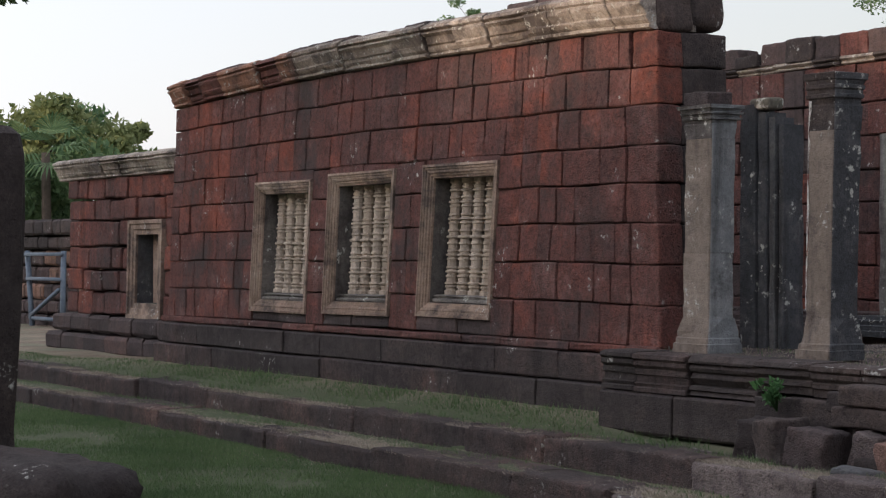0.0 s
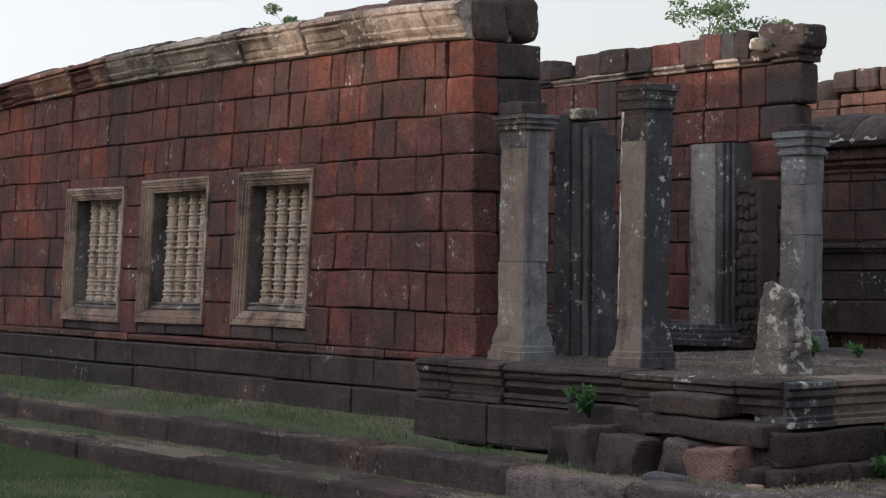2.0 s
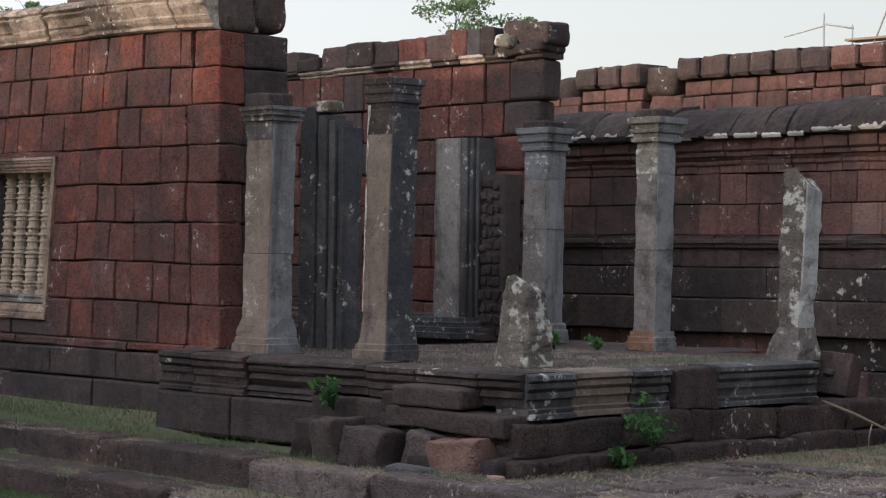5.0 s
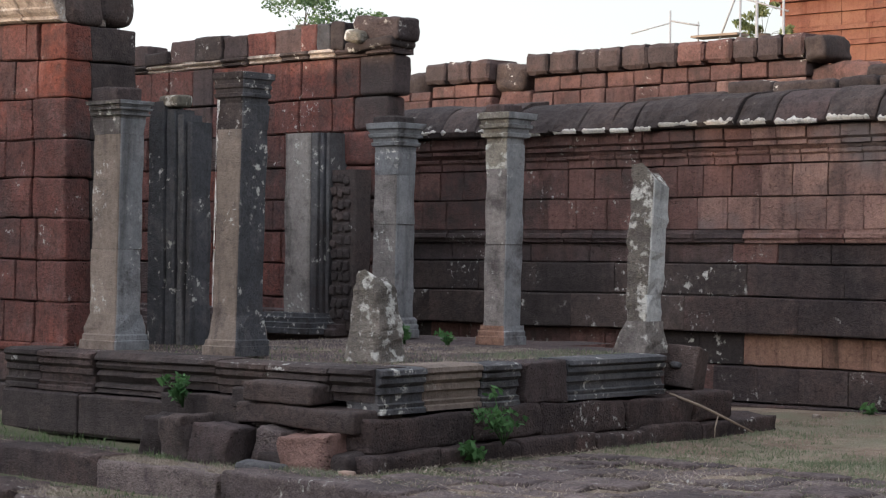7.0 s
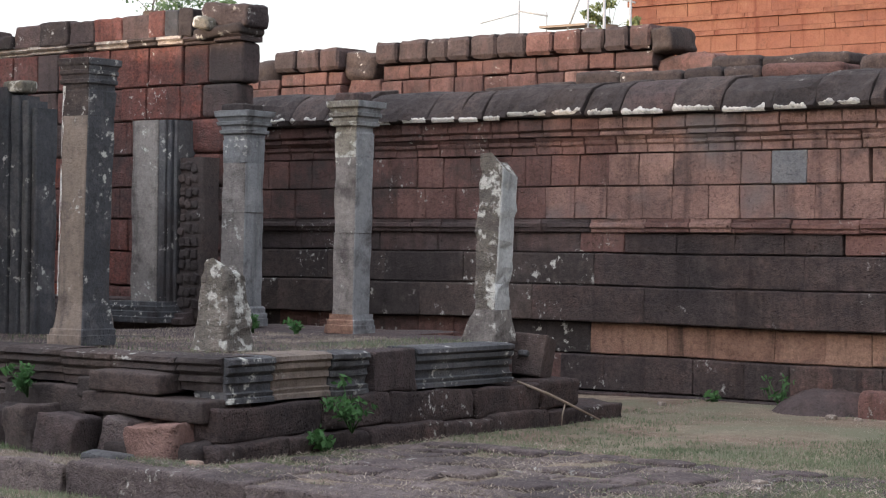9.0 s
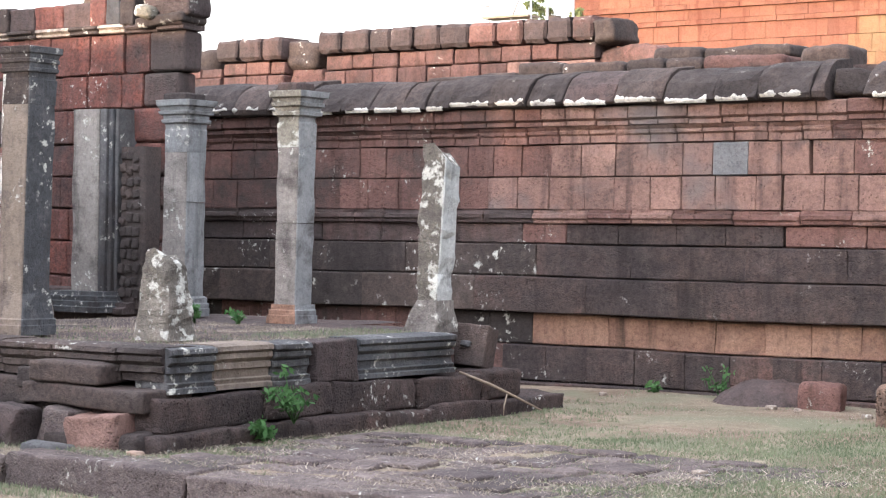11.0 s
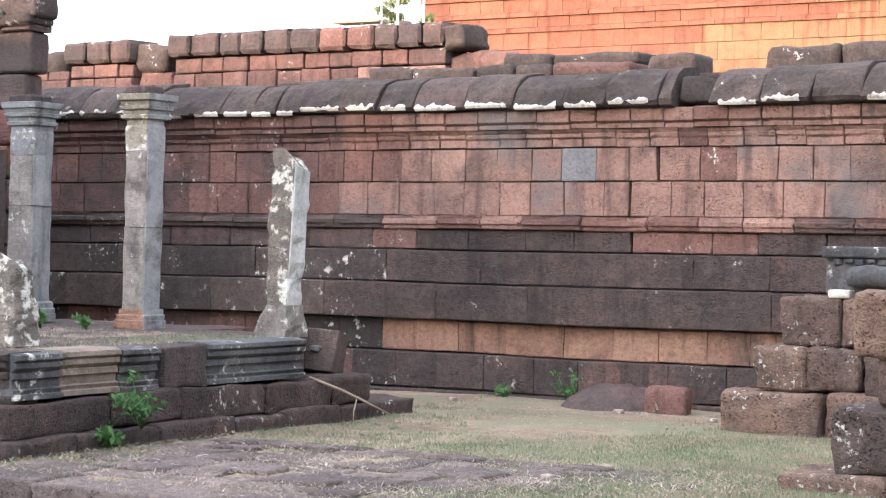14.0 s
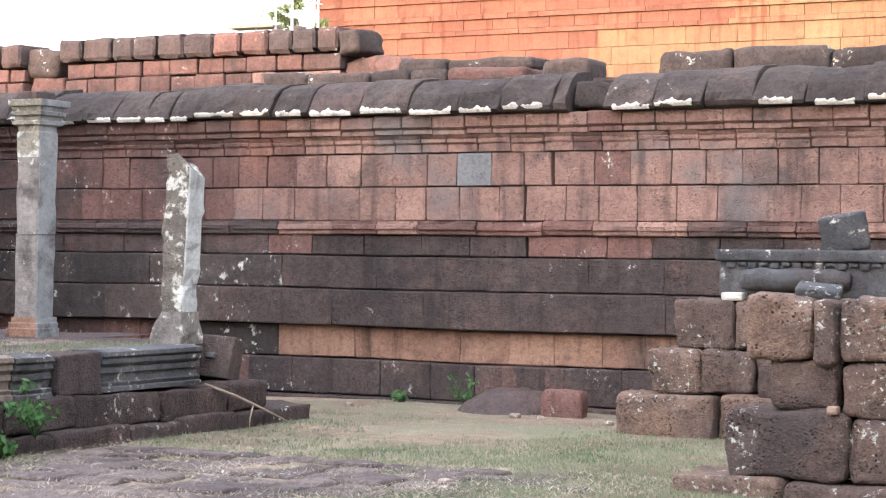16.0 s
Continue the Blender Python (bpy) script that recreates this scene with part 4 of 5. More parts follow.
stone("corner_stone", -14.28, -13.93, 23.93, 24.7, 4.46, 4.80, M["black"], upper, r=0.07, rough=0.05, n=4, turn=(0, -7, 0))
stone("corner_stone", -14.3, -13.3, 24.1, 24.8, 3.7, 4.42, M["courtred"], upper, r=0.15, rough=0.08, n=3)
stone("corner_stone", -20.0, -19.36, 24.05, 24.8, 4.28, 4.74, M["black"], upper, r=0.12, rough=0.06, n=4)
stone("corner_stone", -19.95, -19.3, 24.1, 24.8, 3.2, 4.29, M["courtred"], upper, r=0.06, rough=0.05, n=4)
stone("corner_stone", -22.1, -21.5, 24.1, 24.8, 4.0, 4.66, M["black"], upper, r=0.14, rough=0.07, n=4)

tower = tagged(plain_box("sanctuary_core", -24.0, 14, 41.2, 52, -0.5, 9.6, M["dark"]), "sunlit orange laterite body of the sanctuary", "temple", kind="structure")
facet = south(40.0)


def tower_pick(u, v):
    """Rust red at the near corner and along the mouldings, yellow on the plain wall."""
    n = 2.6 * noise.noise(Vector((u * 0.35, v * 0.25, 2))) + 1.2 * noise.noise(Vector((u * 1.1, v * 0.4, 6)))
    return "toweryellow" if u + n > (-17.6 if v < 6.65 else -14.0) else "tower"


for v0, v1, out in ((4.2, 4.62, 0.0), (4.62, 5.04, 0.0), (5.04, 5.44, 0.0), (5.44, 5.84, 0.0), (5.84, 6.24, 0.0), (6.24, 6.62, 0.0), (6.62, 6.74, 0.06), (6.74, 6.98, 0.02), (6.98, 7.10, 0.10), (7.10, 7.40, 0.05), (7.40, 7.70, 0.12), (7.70, 8.15, 0.30), (8.15, 8.6, 0.2), (8.6, 9.6, 0.1)):
    course(facet, -24.3 - out, 12, v0, v1, (0.55, 0.95), tower_pick, tower, depth=1.2, proud=out, r=0.004, jit=0.003, spread=0.003, name="facing_stone", gap=0.0006)

# unseen walls added behind the camera to block the sun; the low one is a notch for it
for a, b, top in ((-75, -26.9, 8.0), (-26.9, -22.6, 5.95), (-22.6, 60, 7.2)):
    tagged(plain_box("wall_behind", a, b, -15, -14.2, -0.5, top, M["dark"]), "unseen plain wall added behind to keep the low sun off the court", "wall", kind="structure")

# another unseen wall, added to cut the eastern sky light
tagged(plain_box("wall_beside", 7, 7.8, -15, 19, -0.5, 10.0, M["dark"]), "unseen plain wall added to cut sky light on east-facing stone", "wall", kind="structure")

# ---- the porch platform ----
porch = tagged(plain_box("porch_platform", -14.42, -10.25, 10.95, 14.8, -0.1, 0.745, M["dark"]), "moulded laterite porch platform with displaced stones", "platform", kind="structure")
fp = [(-14.45 + 4.42 * i / 24, 10.72 + 5.5 * j / 28) for j in range(29) for i in range(25)]
link_mesh("floor_fill", [(x, y, 0.775 + 0.02 * noise.noise(Vector((x * 2, y * 2, 1))) - 0.05 * (x > -10.2 or y < 10.8)) for x, y in fp], [(j * 25 + i, j * 25 + i + 1, (j + 1) * 25 + i + 1, (j + 1) * 25 + i) for j in range(28) for i in range(24) if fp[j * 25 + i][1] < 14.3 or (fp[j * 25 + i][1] < 15.4 and fp[j * 25 + i][0] < -10.6) or fp[j * 25 + i][0] < -12.0], M["dark"], porch)
plain_box("platform_core", -14.42, -12.0, 14.81, 16.2, -0.1, 0.70, M["dark"], porch).location = Vector((-13.21, 15.5, -0.1)) - porch.location
facef, facee = south(10.66), east(-10.0)
PLINTH = [(0.02, 0.45), (0.06, 0.455), (0.06, 0.49), (0.035, 0.50), (0.05, 0.53), (0.015, 0.54), (0.015, 0.60), (0.04, 0.61), (0.04, 0.65), (0.02, 0.66), (0.06, 0.69), (0.06, 0.725), (0.045, 0.73), (0.075, 0.75), (0.07, 0.785), (0.0, 0.80)]
moulding(facef, -14.5, -12.35, PLINTH, (0.5, 0.8), lambda u, v: "black" if rng.random() < 0.5 else "weathered", porch, back=-0.35, name="plinth_stone", broken=0.2)
moulding(facef, -12.35, -10.0, [(o - 0.02, z) for o, z in PLINTH[5:]], (0.45, 0.9), lambda u, v: "black", porch, back=-0.35, name="plinth_stone", broken=0.3)
moulding(facee, 10.68, 12.36, PLINTH, (0.45, 0.7), lambda u, v: "greydark" if abs(u - 11.55) > 0.3 else "tan", porch, back=-0.3, name="plinth_stone", broken=0.2)
stone("plinth_stone", -10.35, -9.93, 12.40, 12.95, 0.45, 0.79, M["dark"], porch, r=0.025, rough=0.02, n=3)
moulding(facee, 12.98, 14.37, PLINTH, (0.8, 1.5), lambda u, v: "greydark", porch, back=-0.3, name="plinth_stone", broken=0.2)
course(facef, -14.5, -12.2, 0.06, 0.455, (0.8, 1.3), lambda u, v: "black", porch, depth=0.4, proud=0.06, name="base_stone", r=0.025)
for x0, x1, y0, z0, z1, key, tn in ((-12.25, -11.35, 10.52, 0.30, 0.52, "black", 2), (-11.40, -10.75, 10.50, 0.44, 0.60, "black", -3), (-11.15, -10.45, 10.40, 0.52, 0.68, "black", 5), (-11.25, -9.98, 10.42, 0.34, 0.50, "black", 1), (-12.2, -11.6, 10.6, 0.0, 0.34, "black", 0), (-10.9, -10.0, 10.75, 0.0, 0.36, "black", 0), (-11.75, -10.9, 10.7, 0.0, 0.34, "black", 0)):
    stone("plinth_stone", x0, x1, y0, y0 + 0.55, z0, z1, M[key], porch, r=0.025, rough=0.045, n=5, turn=(rng.uniform(-2, 2), rng.uniform(-2, 2), tn))
plain_box("platform_core", -12.0, -10.5, 14.81, 15.5, -0.1, 0.745, M["dark"], porch).location = Vector((-11.25, 15.155, -0.1)) - porch.location
# two worn steps along the open side
for z0, z1, out, y0, y1 in ((0.185, 0.45, 0.10, 10.50, 15.35), (-0.08, 0.19, 0.20, 10.40, 16.05)):
    y = y0
    while y < y1 - 0.05:
        w = min(rng.uniform(0.7, 1.3), y1 - y)
        if y1 - y - w < 0.4:
            w = y1 - y
        dz = rng.uniform(-0.03, 0.01)
        stone("side_step_stone", -10.6, -9.99 + out + rng.uniform(-0.02, 0.04), y + 0.004, y + w - 0.004, z0 + dz, z1 + dz, M["weathered"], porch, r=0.03, rough=0.028, n=4)
        y += w
stone("side_step_stone", -10.9, -9.92, 10.30, 10.62, -0.08, 0.18, M["black"], porch, r=0.06, rough=0.03, n=3)


def loose(x0, x1, y0, y1, z0, z1, key, label, turn=(0, 0, 0), r=0.03, rough=0.04, group="", n=5, name="loose_stone", category="stone"):
    return stone(name, x0, x1, y0, y1, z0, z1, M[key], None, r, rough, n, None, label, category, group, turn)


loose(-12.12, -11.80, 10.18, 10.5, 0.0, 0.36, "black", "dark fallen laterite stone leaning on the porch", (4, 3, 20), group="fallen porch stones")
loose(-11.80, -11.42, 10.10, 10.42, 0.0, 0.38, "black", "blackened fallen stone below the porch edge", (3, -5, -12), group="fallen porch stones")
loose(-11.36, -10.98, 10.05, 10.4, 0.0, 0.34, "dark", "split fallen laterite stone before the porch", (-4, 6, 8), group="fallen porch stones")
loose(-10.92, -10.66, 10.3, 10.6, 0.0, 0.33, "pave", "grey laterite piece wedged under the porch edge", (0, 12, 0), group="fallen porch stones")
loose(-10.62, -10.12, 10.28, 10.7, 0.0, 0.31, "court", "pale orange broken block under the porch edge", (0, -3, 6), group="fallen porch stones")
loose(-10.78, -10.42, 9.98, 10.2, 0.0, 0.10, "greydark", "flat dark stone lying in the grass", (0, 5, 25), group="fallen porch stones", rough=0.04)
loose(-9.86, -9.74, 10.12, 10.22, 0.03, 0.09, "pale", "small pale stone in the grass", r=0.03, rough=0.02, n=2)

# fallen square block with a lifting socket
blk = thing("carved_block", (-10.2, 15.0, 0.45), "square sandstone block with a lifting hole, tilted on the step", "stone block")
stone("block_body", -10.43, -10.0, 14.9, 15.12, 0.45, 0.84, M["black"], blk, r=0.015, rough=0.008, n=3, turn=(-14, 4, 6))
stone("lifting_boss", -10.24, -10.14, 14.86, 14.96, 0.64, 0.70, M["greydark"], blk, r=0.02, rough=0.006, n=1, turn=(-14, 4, 6))
tw = thing("dry_branch", (-9.6, 15.0, 0.25), "bleached dry branch lying across the porch steps", "branch")
tube("branch_stem", [(-9.95, 14.45, 0.45), (-9.75, 14.65, 0.34), (-9.62, 14.85, 0.23), (-9.45, 15.05, 0.10)], [0.012, 0.014, 0.013, 0.008], M["twig"], tw, 6)
tube("branch_twig", [(-9.66, 14.8, 0.26), (-9.64, 14.72, 0.15), (-9.62, 14.68, 0.06)], [0.008, 0.007, 0.004], M["twig"], tw, 5)


def pier_piece(name, cx, cy, w, d, rings, mat, parent, lean=(0, 0), z_ref=0.8, chamfer=0.018, wear=0.008, seed=0.0, slant=0.0, side=None, crown=None):
    """A square shaft or moulded piece: rings of (height, growth), with worn arrises; a second stone on its east side
    paints in shade, or lichen on the broken pillar.
    """
    verts, faces = [], []
    per = 16
    for z, g in rings:
        hw, hd = w / 2 + g, d / 2 + g
        c = min(chamfer, hw * 0.6)
        loop = []
        for sx, sy in ((-1, -1), (1, -1), (1, 1), (-1, 1)):
            a = (sx * hw, sy * (hd - c)) if sx * sy > 0 else (sx * (hw - c), sy * hd)
            b = (sx * (hw - c), sy * hd) if sx * sy > 0 else (sx * hw, sy * (hd - c))
            loop += [a, b]
        full = []
        for i in range(8):
            p, q = loop[i], loop[(i + 1) % 8]
            full += [p, ((p[0] + q[0]) / 2, (p[1] + q[1]) / 2)]
        for x, y in full:
            k = wear * noise.noise(Vector((x * 9 + seed, y * 9, z * 4))) + wear * 0.7 * noise.noise(Vector((x * 20, y * 20 + seed, z * 13)))
            zz = z + (slant * x if abs(z - rings[-1][0]) < 0.02 else 0)
            if crown:  # an uneven break: the height follows the place across the shaft
                zz = rings[0][0] + (z - rings[0][0]) * crown(x / hw, y / hd)
            verts.append((cx + x * (1 + k / max(hw, 0.05)) + lean[0] * (z - z_ref), cy + y * (1 + k / max(hd, 0.05)) + lean[1] * (z - z_ref), zz))
    for s in range(len(rings) - 1):
        for i in range(per):
            a, b = s * per + i, s * per + (i + 1) % per
            faces.append((a, b, b + per, a + per))
    faces += [tuple(range(per))[::-1], tuple(range((len(rings) - 1) * per, len(rings) * per))]
    ob = link_mesh(name, verts, faces, mat, parent, smooth=False)
    # second material on the faces that look east
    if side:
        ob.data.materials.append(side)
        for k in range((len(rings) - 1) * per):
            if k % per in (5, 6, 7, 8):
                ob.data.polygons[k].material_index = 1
    return ob


def shaft_rings(z0, z1, n=9, swell=0.0):
    return [(z0 + (z1 - z0) * i / n, swell * math.sin(i * 1.7)) for i in range(n + 1)]


CAP = [(0.0, 0.0), (0.04, 0.004), (0.05, 0.03), (0.075, 0.035), (0.08, 0.018), (0.11, 0.022), (0.12, 0.045), (0.145, 0.05), (0.15, 0.03), (0.18, 0.04), (0.19, 0.058), (0.235, 0.062), (0.24, 0.03)]


def pillar(cx, cy, w, d, z0, z_base, z_neck, z_cap, label, mats=("grey", "grey", "grey"), lean=(0, 0), flare=0.09, top=None, cap_scale=1.0, name="pillar", group="porch pillars", cracks=(), side=None):
    p = thing(name, (cx, cy, z0), label, "pillar", group)
    foot = [(z0, flare), (z0 + 0.08, flare * 0.95), (z0 + 0.085, flare * 0.75), (z0 + 0.13, flare * 0.7), (z0 + 0.14, flare * 0.45), (z0 + 0.19, flare * 0.35), (z_base, 0.004)]
    pier_piece("base", cx, cy, w, d, foot, M[mats[0]], p, lean, z0, wear=0.022, seed=cx, side=side and M[side])
    joints = [z_base] + list(cracks) + [z_neck]
    for k, (a, b) in enumerate(zip(joints, joints[1:])):  # a cracked shaft stands in drums, slightly out of line
        pier_piece("shaft", cx + 0.006 * (k % 2), cy - 0.004 * (k % 2), w, d, shaft_rings(a + 0.004 * (k > 0), b, 7, 0.0), M[mats[1]], p, lean, z0, chamfer=0.016, wear=0.009, seed=cx + k, side=side and M[side])
    if z_cap:
        pier_piece("capital", cx, cy, w, d, [(z_neck + 0.002, 0.002), (z_neck + (z_cap - z_neck) * 0.42, 0.006)] + [(z_neck + (z_cap - z_neck) * (0.45 + 0.55 * t / 0.24), g * cap_scale) for t, g in CAP], M[mats[2]], p, lean, z0, wear=0.018, seed=cx * 2, side=side and M[side])
    if top:
        z1, shrink, key = top
        dx = lean[0] * (z_cap - z0)
        stone("broken_top", cx - w / 2 - 0.02 + dx, cx + w / 2 - shrink + dx, cy - d / 2 - 0.01, cy + d / 2, z_cap - 0.01, z1, M[key], p, r=0.02, rough=0.03, n=3)
    return p


# east sides in bluish and near-black stone: their shade is put into the colour
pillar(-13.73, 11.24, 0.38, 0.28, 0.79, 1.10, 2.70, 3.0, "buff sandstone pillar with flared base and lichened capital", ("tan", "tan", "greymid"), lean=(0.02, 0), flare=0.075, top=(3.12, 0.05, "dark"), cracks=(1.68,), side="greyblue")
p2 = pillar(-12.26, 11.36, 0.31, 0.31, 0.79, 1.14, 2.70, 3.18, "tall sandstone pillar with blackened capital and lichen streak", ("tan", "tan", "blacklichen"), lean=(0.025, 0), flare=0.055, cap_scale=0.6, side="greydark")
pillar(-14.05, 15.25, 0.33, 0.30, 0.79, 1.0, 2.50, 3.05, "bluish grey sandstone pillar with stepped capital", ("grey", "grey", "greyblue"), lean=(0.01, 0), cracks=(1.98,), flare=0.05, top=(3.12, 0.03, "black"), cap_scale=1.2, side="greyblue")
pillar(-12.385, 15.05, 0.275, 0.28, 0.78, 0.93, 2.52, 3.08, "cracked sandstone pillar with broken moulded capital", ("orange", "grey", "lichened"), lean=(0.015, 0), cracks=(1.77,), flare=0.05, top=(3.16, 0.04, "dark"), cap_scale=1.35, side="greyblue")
p6 = thing("broken_pillar", (-10.36, 14.62, 0.79), "leaning broken pillar streaked with white lichen", "pillar", "porch pillars")
pier_piece("base", -10.38, 14.62, 0.25, 0.25, [(0.79, 0.065), (0.86, 0.055), (0.90, 0.04), (0.98, 0.028), (1.08, 0.008)], M["greymid"], p6, (0.06, 0), 0.79, wear=0.028)
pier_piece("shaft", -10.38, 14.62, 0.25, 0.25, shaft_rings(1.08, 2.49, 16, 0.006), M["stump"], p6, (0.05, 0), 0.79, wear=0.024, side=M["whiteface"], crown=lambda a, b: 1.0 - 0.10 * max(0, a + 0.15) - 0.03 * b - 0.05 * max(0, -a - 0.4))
stub = thing("pillar_stump", (-11.04, 11.78, 0.78), "short broken pillar stump covered with white lichen", "pillar", "porch pillars")
pier_piece("stump_body", -11.04, 11.78, 0.33, 0.33, [(0.78, 0.035), (0.83, 0.03), (0.88, 0.018), (0.94, 0.012)] + [(0.98 + 0.05 * k, 0.008 - 0.004 * k) for k in range(12)], M["stump"], stub, (0.01, 0), 0.8, chamfer=0.03, wear=0.026, seed=3.3, crown=lambda a, b: 1.0 - 0.16 * smooth(-0.15, 0.35, a) - 0.14 * max(0, -a - 0.35) - 0.04 * b)


def crust(parent, cx, cy, half, z0, z1, width, seed, lean=0.0, z_ref=0.79, side="south", cut=0.0):
    """A flaking band of white lichen up one edge of a shaft: 'half' is the edge's offset from the middle."""
    verts, faces = [], []
    rows, cols = max(6, int((z1 - z0) / 0.014)), 12
    for r in range(rows + 1):
        z = z0 + (z1 - z0) * r / rows
        w = width * (0.55 + 0.9 * noise.noise(Vector((seed, z * 3.2, 1.0))) + 0.5 * noise.noise(Vector((seed, z * 11, 4.0))))
        w = max(0.004, w)
        for c in range(cols + 1):
            q = half[0] - math.copysign(w * c / cols, half[0]) if side == "south" else half[1] - w * c / cols
            x, y = (q, -abs(half[1]) - 0.008) if side == "south" else (abs(half[0]) + 0.008, -q)
            verts.append((cx + x + lean * (z - z_ref), cy + y, z))
    for r in range(rows):
        for c in range(cols):
            z = z0 + (z1 - z0) * r / rows
            if noise.noise(Vector((seed + c * 0.2, z * 8, 7.0))) + 0.6 * noise.noise(Vector((seed + c * 0.5, z * 27, 2.0))) > cut - 0.25:
                a = r * (cols + 1) + c
                faces.append((a, a + 1, a + cols + 2, a + cols + 1))
    return link_mesh("lichen_crust", verts, faces, M["lichenrim"], parent, smooth=False)


crust(p2, -12.26, 11.36, (-0.140, 0.160), 1.2, 2.95, 0.03, 4.0, 0.025, cut=0.05)

# pilaster and jambs of the doorway in the hall wall
pil = thing("pilaster", (-16.13, 15.95, 0.95), "pale grey pilaster against the red hall wall", "pilaster")
pier_piece("shaft", -16.12, 16.02, 0.40, 0.34, shaft_rings(0.98, 3.05, 8, 0.004), M["grey"], pil, (0, 0), 0.9, seed=4)
for k, (x, w) in enumerate(((-15.87, 0.10), (-15.78, 0.06), (-15.71, 0.05))):
    pier_piece("jamb_fillet", x, 16.03 + 0.03 * k, w, 0.3, shaft_rings(0.98, 3.05, 6, 0.002), M["greydark"], pil, (0, 0), 0.9, chamfer=0.008, wear=0.004, seed=k)
pier_piece("footing", -16.05, 15.85, 0.85, 0.55, [(0.76, 0.08), (0.82, 0.08), (0.83, 0.05), (0.88, 0.05), (0.89, 0.02), (0.94, 0.02), (0.95, -0.02), (0.99, -0.03)], M["greydark"], pil, wear=0.008)
carv = thing("carved_jamb", (-15.45, 16.1, 0.9), "black weathered jamb with worn foliage carving", "door jamb")
pier_piece("jamb_body", -15.46, 16.08, 0.38, 0.26, shaft_rings(0.80, 2.62, 8, 0.004), M["black"], carv, seed=2)
for k in range(36):  # three columns of worn leaf scrolls
    x, z = -15.60 + 0.10 * (k % 3) + rng.uniform(-0.02, 0.02), 0.92 + 0.14 * (k // 3) + rng.uniform(-0.02, 0.02)
    stone("carved_boss", x - 0.045, x + 0.045, 15.925, 16.0, z, z + rng.uniform(0.08, 0.12), M["black"], carv, r=0.02, rough=0.02, n=1, turn=(0, rng.uniform(-25, 25), 0))
jam = thing("door_jamb", (-14.28, 12.4, 0.79), "blackened doorway jamb with upright mouldings beside a pillar", "door jamb")
for k, (x, w, z1, key) in enumerate(((-14.40, 0.22, 3.10, "greydark"), (-14.23, 0.12, 3.02, "greydark"), (-14.13, 0.08, 2.97, "greydark"), (-14.04, 0.07, 2.90, "greydark"))):
    pier_piece("jamb_fillet", x, 12.40 + 0.035 * k, w - 0.004, 0.26, shaft_rings(0.78, z1, 9, 0.003), M[key], jam, seed=k * 3, chamfer=0.012, wear=0.012)
stone("broken_top", -14.40, -14.12, 12.28, 12.5, 3.04, 3.16, M["lichened"], jam, r=0.04, rough=0.035, n=2)

# ---- things before the court wall ----
mv, mf, mn = [], [], 18
for j in range(mn + 1):
    for i in range(mn + 1):
        u, v = 2 * i / mn - 1, 2 * j / mn - 1
        h = max(0.0, 1 - (u * u + v * v)) ** 0.6
        x, y = -8.55 + 0.62 * u, 17.95 + 0.5 * v
        mv.append((x, y, ground_height(x, y) - 0.05 + 0.30 * h * (1 + 0.22 * noise.noise(Vector((x * 4, y * 4, 0)))) + 0.045 * noise.noise(Vector((x * 11, y * 11, 3)))))
mf = [(j * (mn + 1) + i, j * (mn + 1) + i + 1, (j + 1) * (mn + 1) + i + 1, (j + 1) * (mn + 1) + i) for j in range(mn) for i in range(mn)]
tagged(link_mesh("earth_mound", mv, mf, M["dark"], at=(-8.55, 17.95, 0)), "low mound of red earth against the wall foot", "mound")
loose(-8.10, -7.68, 17.5, 17.85, -0.05, 0.30, "courtred", "rough red laterite stump in the grass", (0, 4, 15), r=0.06, rough=0.02)
for k, (x, y, s) in enumerate(((-8.2, 17.2, 0.05), (-7.9, 17.15, 0.035), (-6.24, 11.98, 0.05), (-6.0, 11.5, 0.04), (-10.3, 17.6, 0.04), (-7.1, 16.9, 0.05))):
    loose(x - s, x + s, y - s, y + s, ground_height(x, y) - 0.01, ground_height(x, y) + s * 0.9, "cornice", "small pale stone lying in the grass", (0, 0, 40 * k), r=s * 0.5, rough=0.02, n=2, group="scattered pebbles", name="pebble", category="pebble")

# nearer pile of squared laterite
pile = thing("block_pile", (-3.9, 12.8, 0), "pile of large pitted laterite blocks", "stone pile", "laterite piles")
for x0, x1, z0, z1, y0, key in ((-4.78, -4.0, -0.08, 0.165, 12.5, "block"), (-3.98, -2.7, -0.08, 0.155, 12.45, "block"), (-4.42, -3.60, 0.16, 0.615, 12.55, "block"), (-3.58, -2.75, 0.155, 0.57, 12.6, "block"), (-4.16, -3.68, 0.62, 0.96, 12.68, "block"), (-3.66, -2.8, 0.58, 0.95, 12.66, "block"), (-4.30, -3.84, 0.955, 1.385, 12.6, "block"), (-3.83, -3.68, 0.93, 1.36, 12.58, "block"), (-3.66, -2.85, 0.96, 1.375, 12.62, "block")):
    stone("laterite_block", x0, x1, y0, y0 + 0.6, z0, z1, M[key], pile, r=0.045, rough=0.035, n=6, turn=(0, rng.uniform(-1, 1), rng.uniform(-2, 2)))
pile2 = thing("block_pile", (-5.8, 16.4, 0), "low pile of laterite blocks under a carved lintel", "stone pile", "laterite piles")
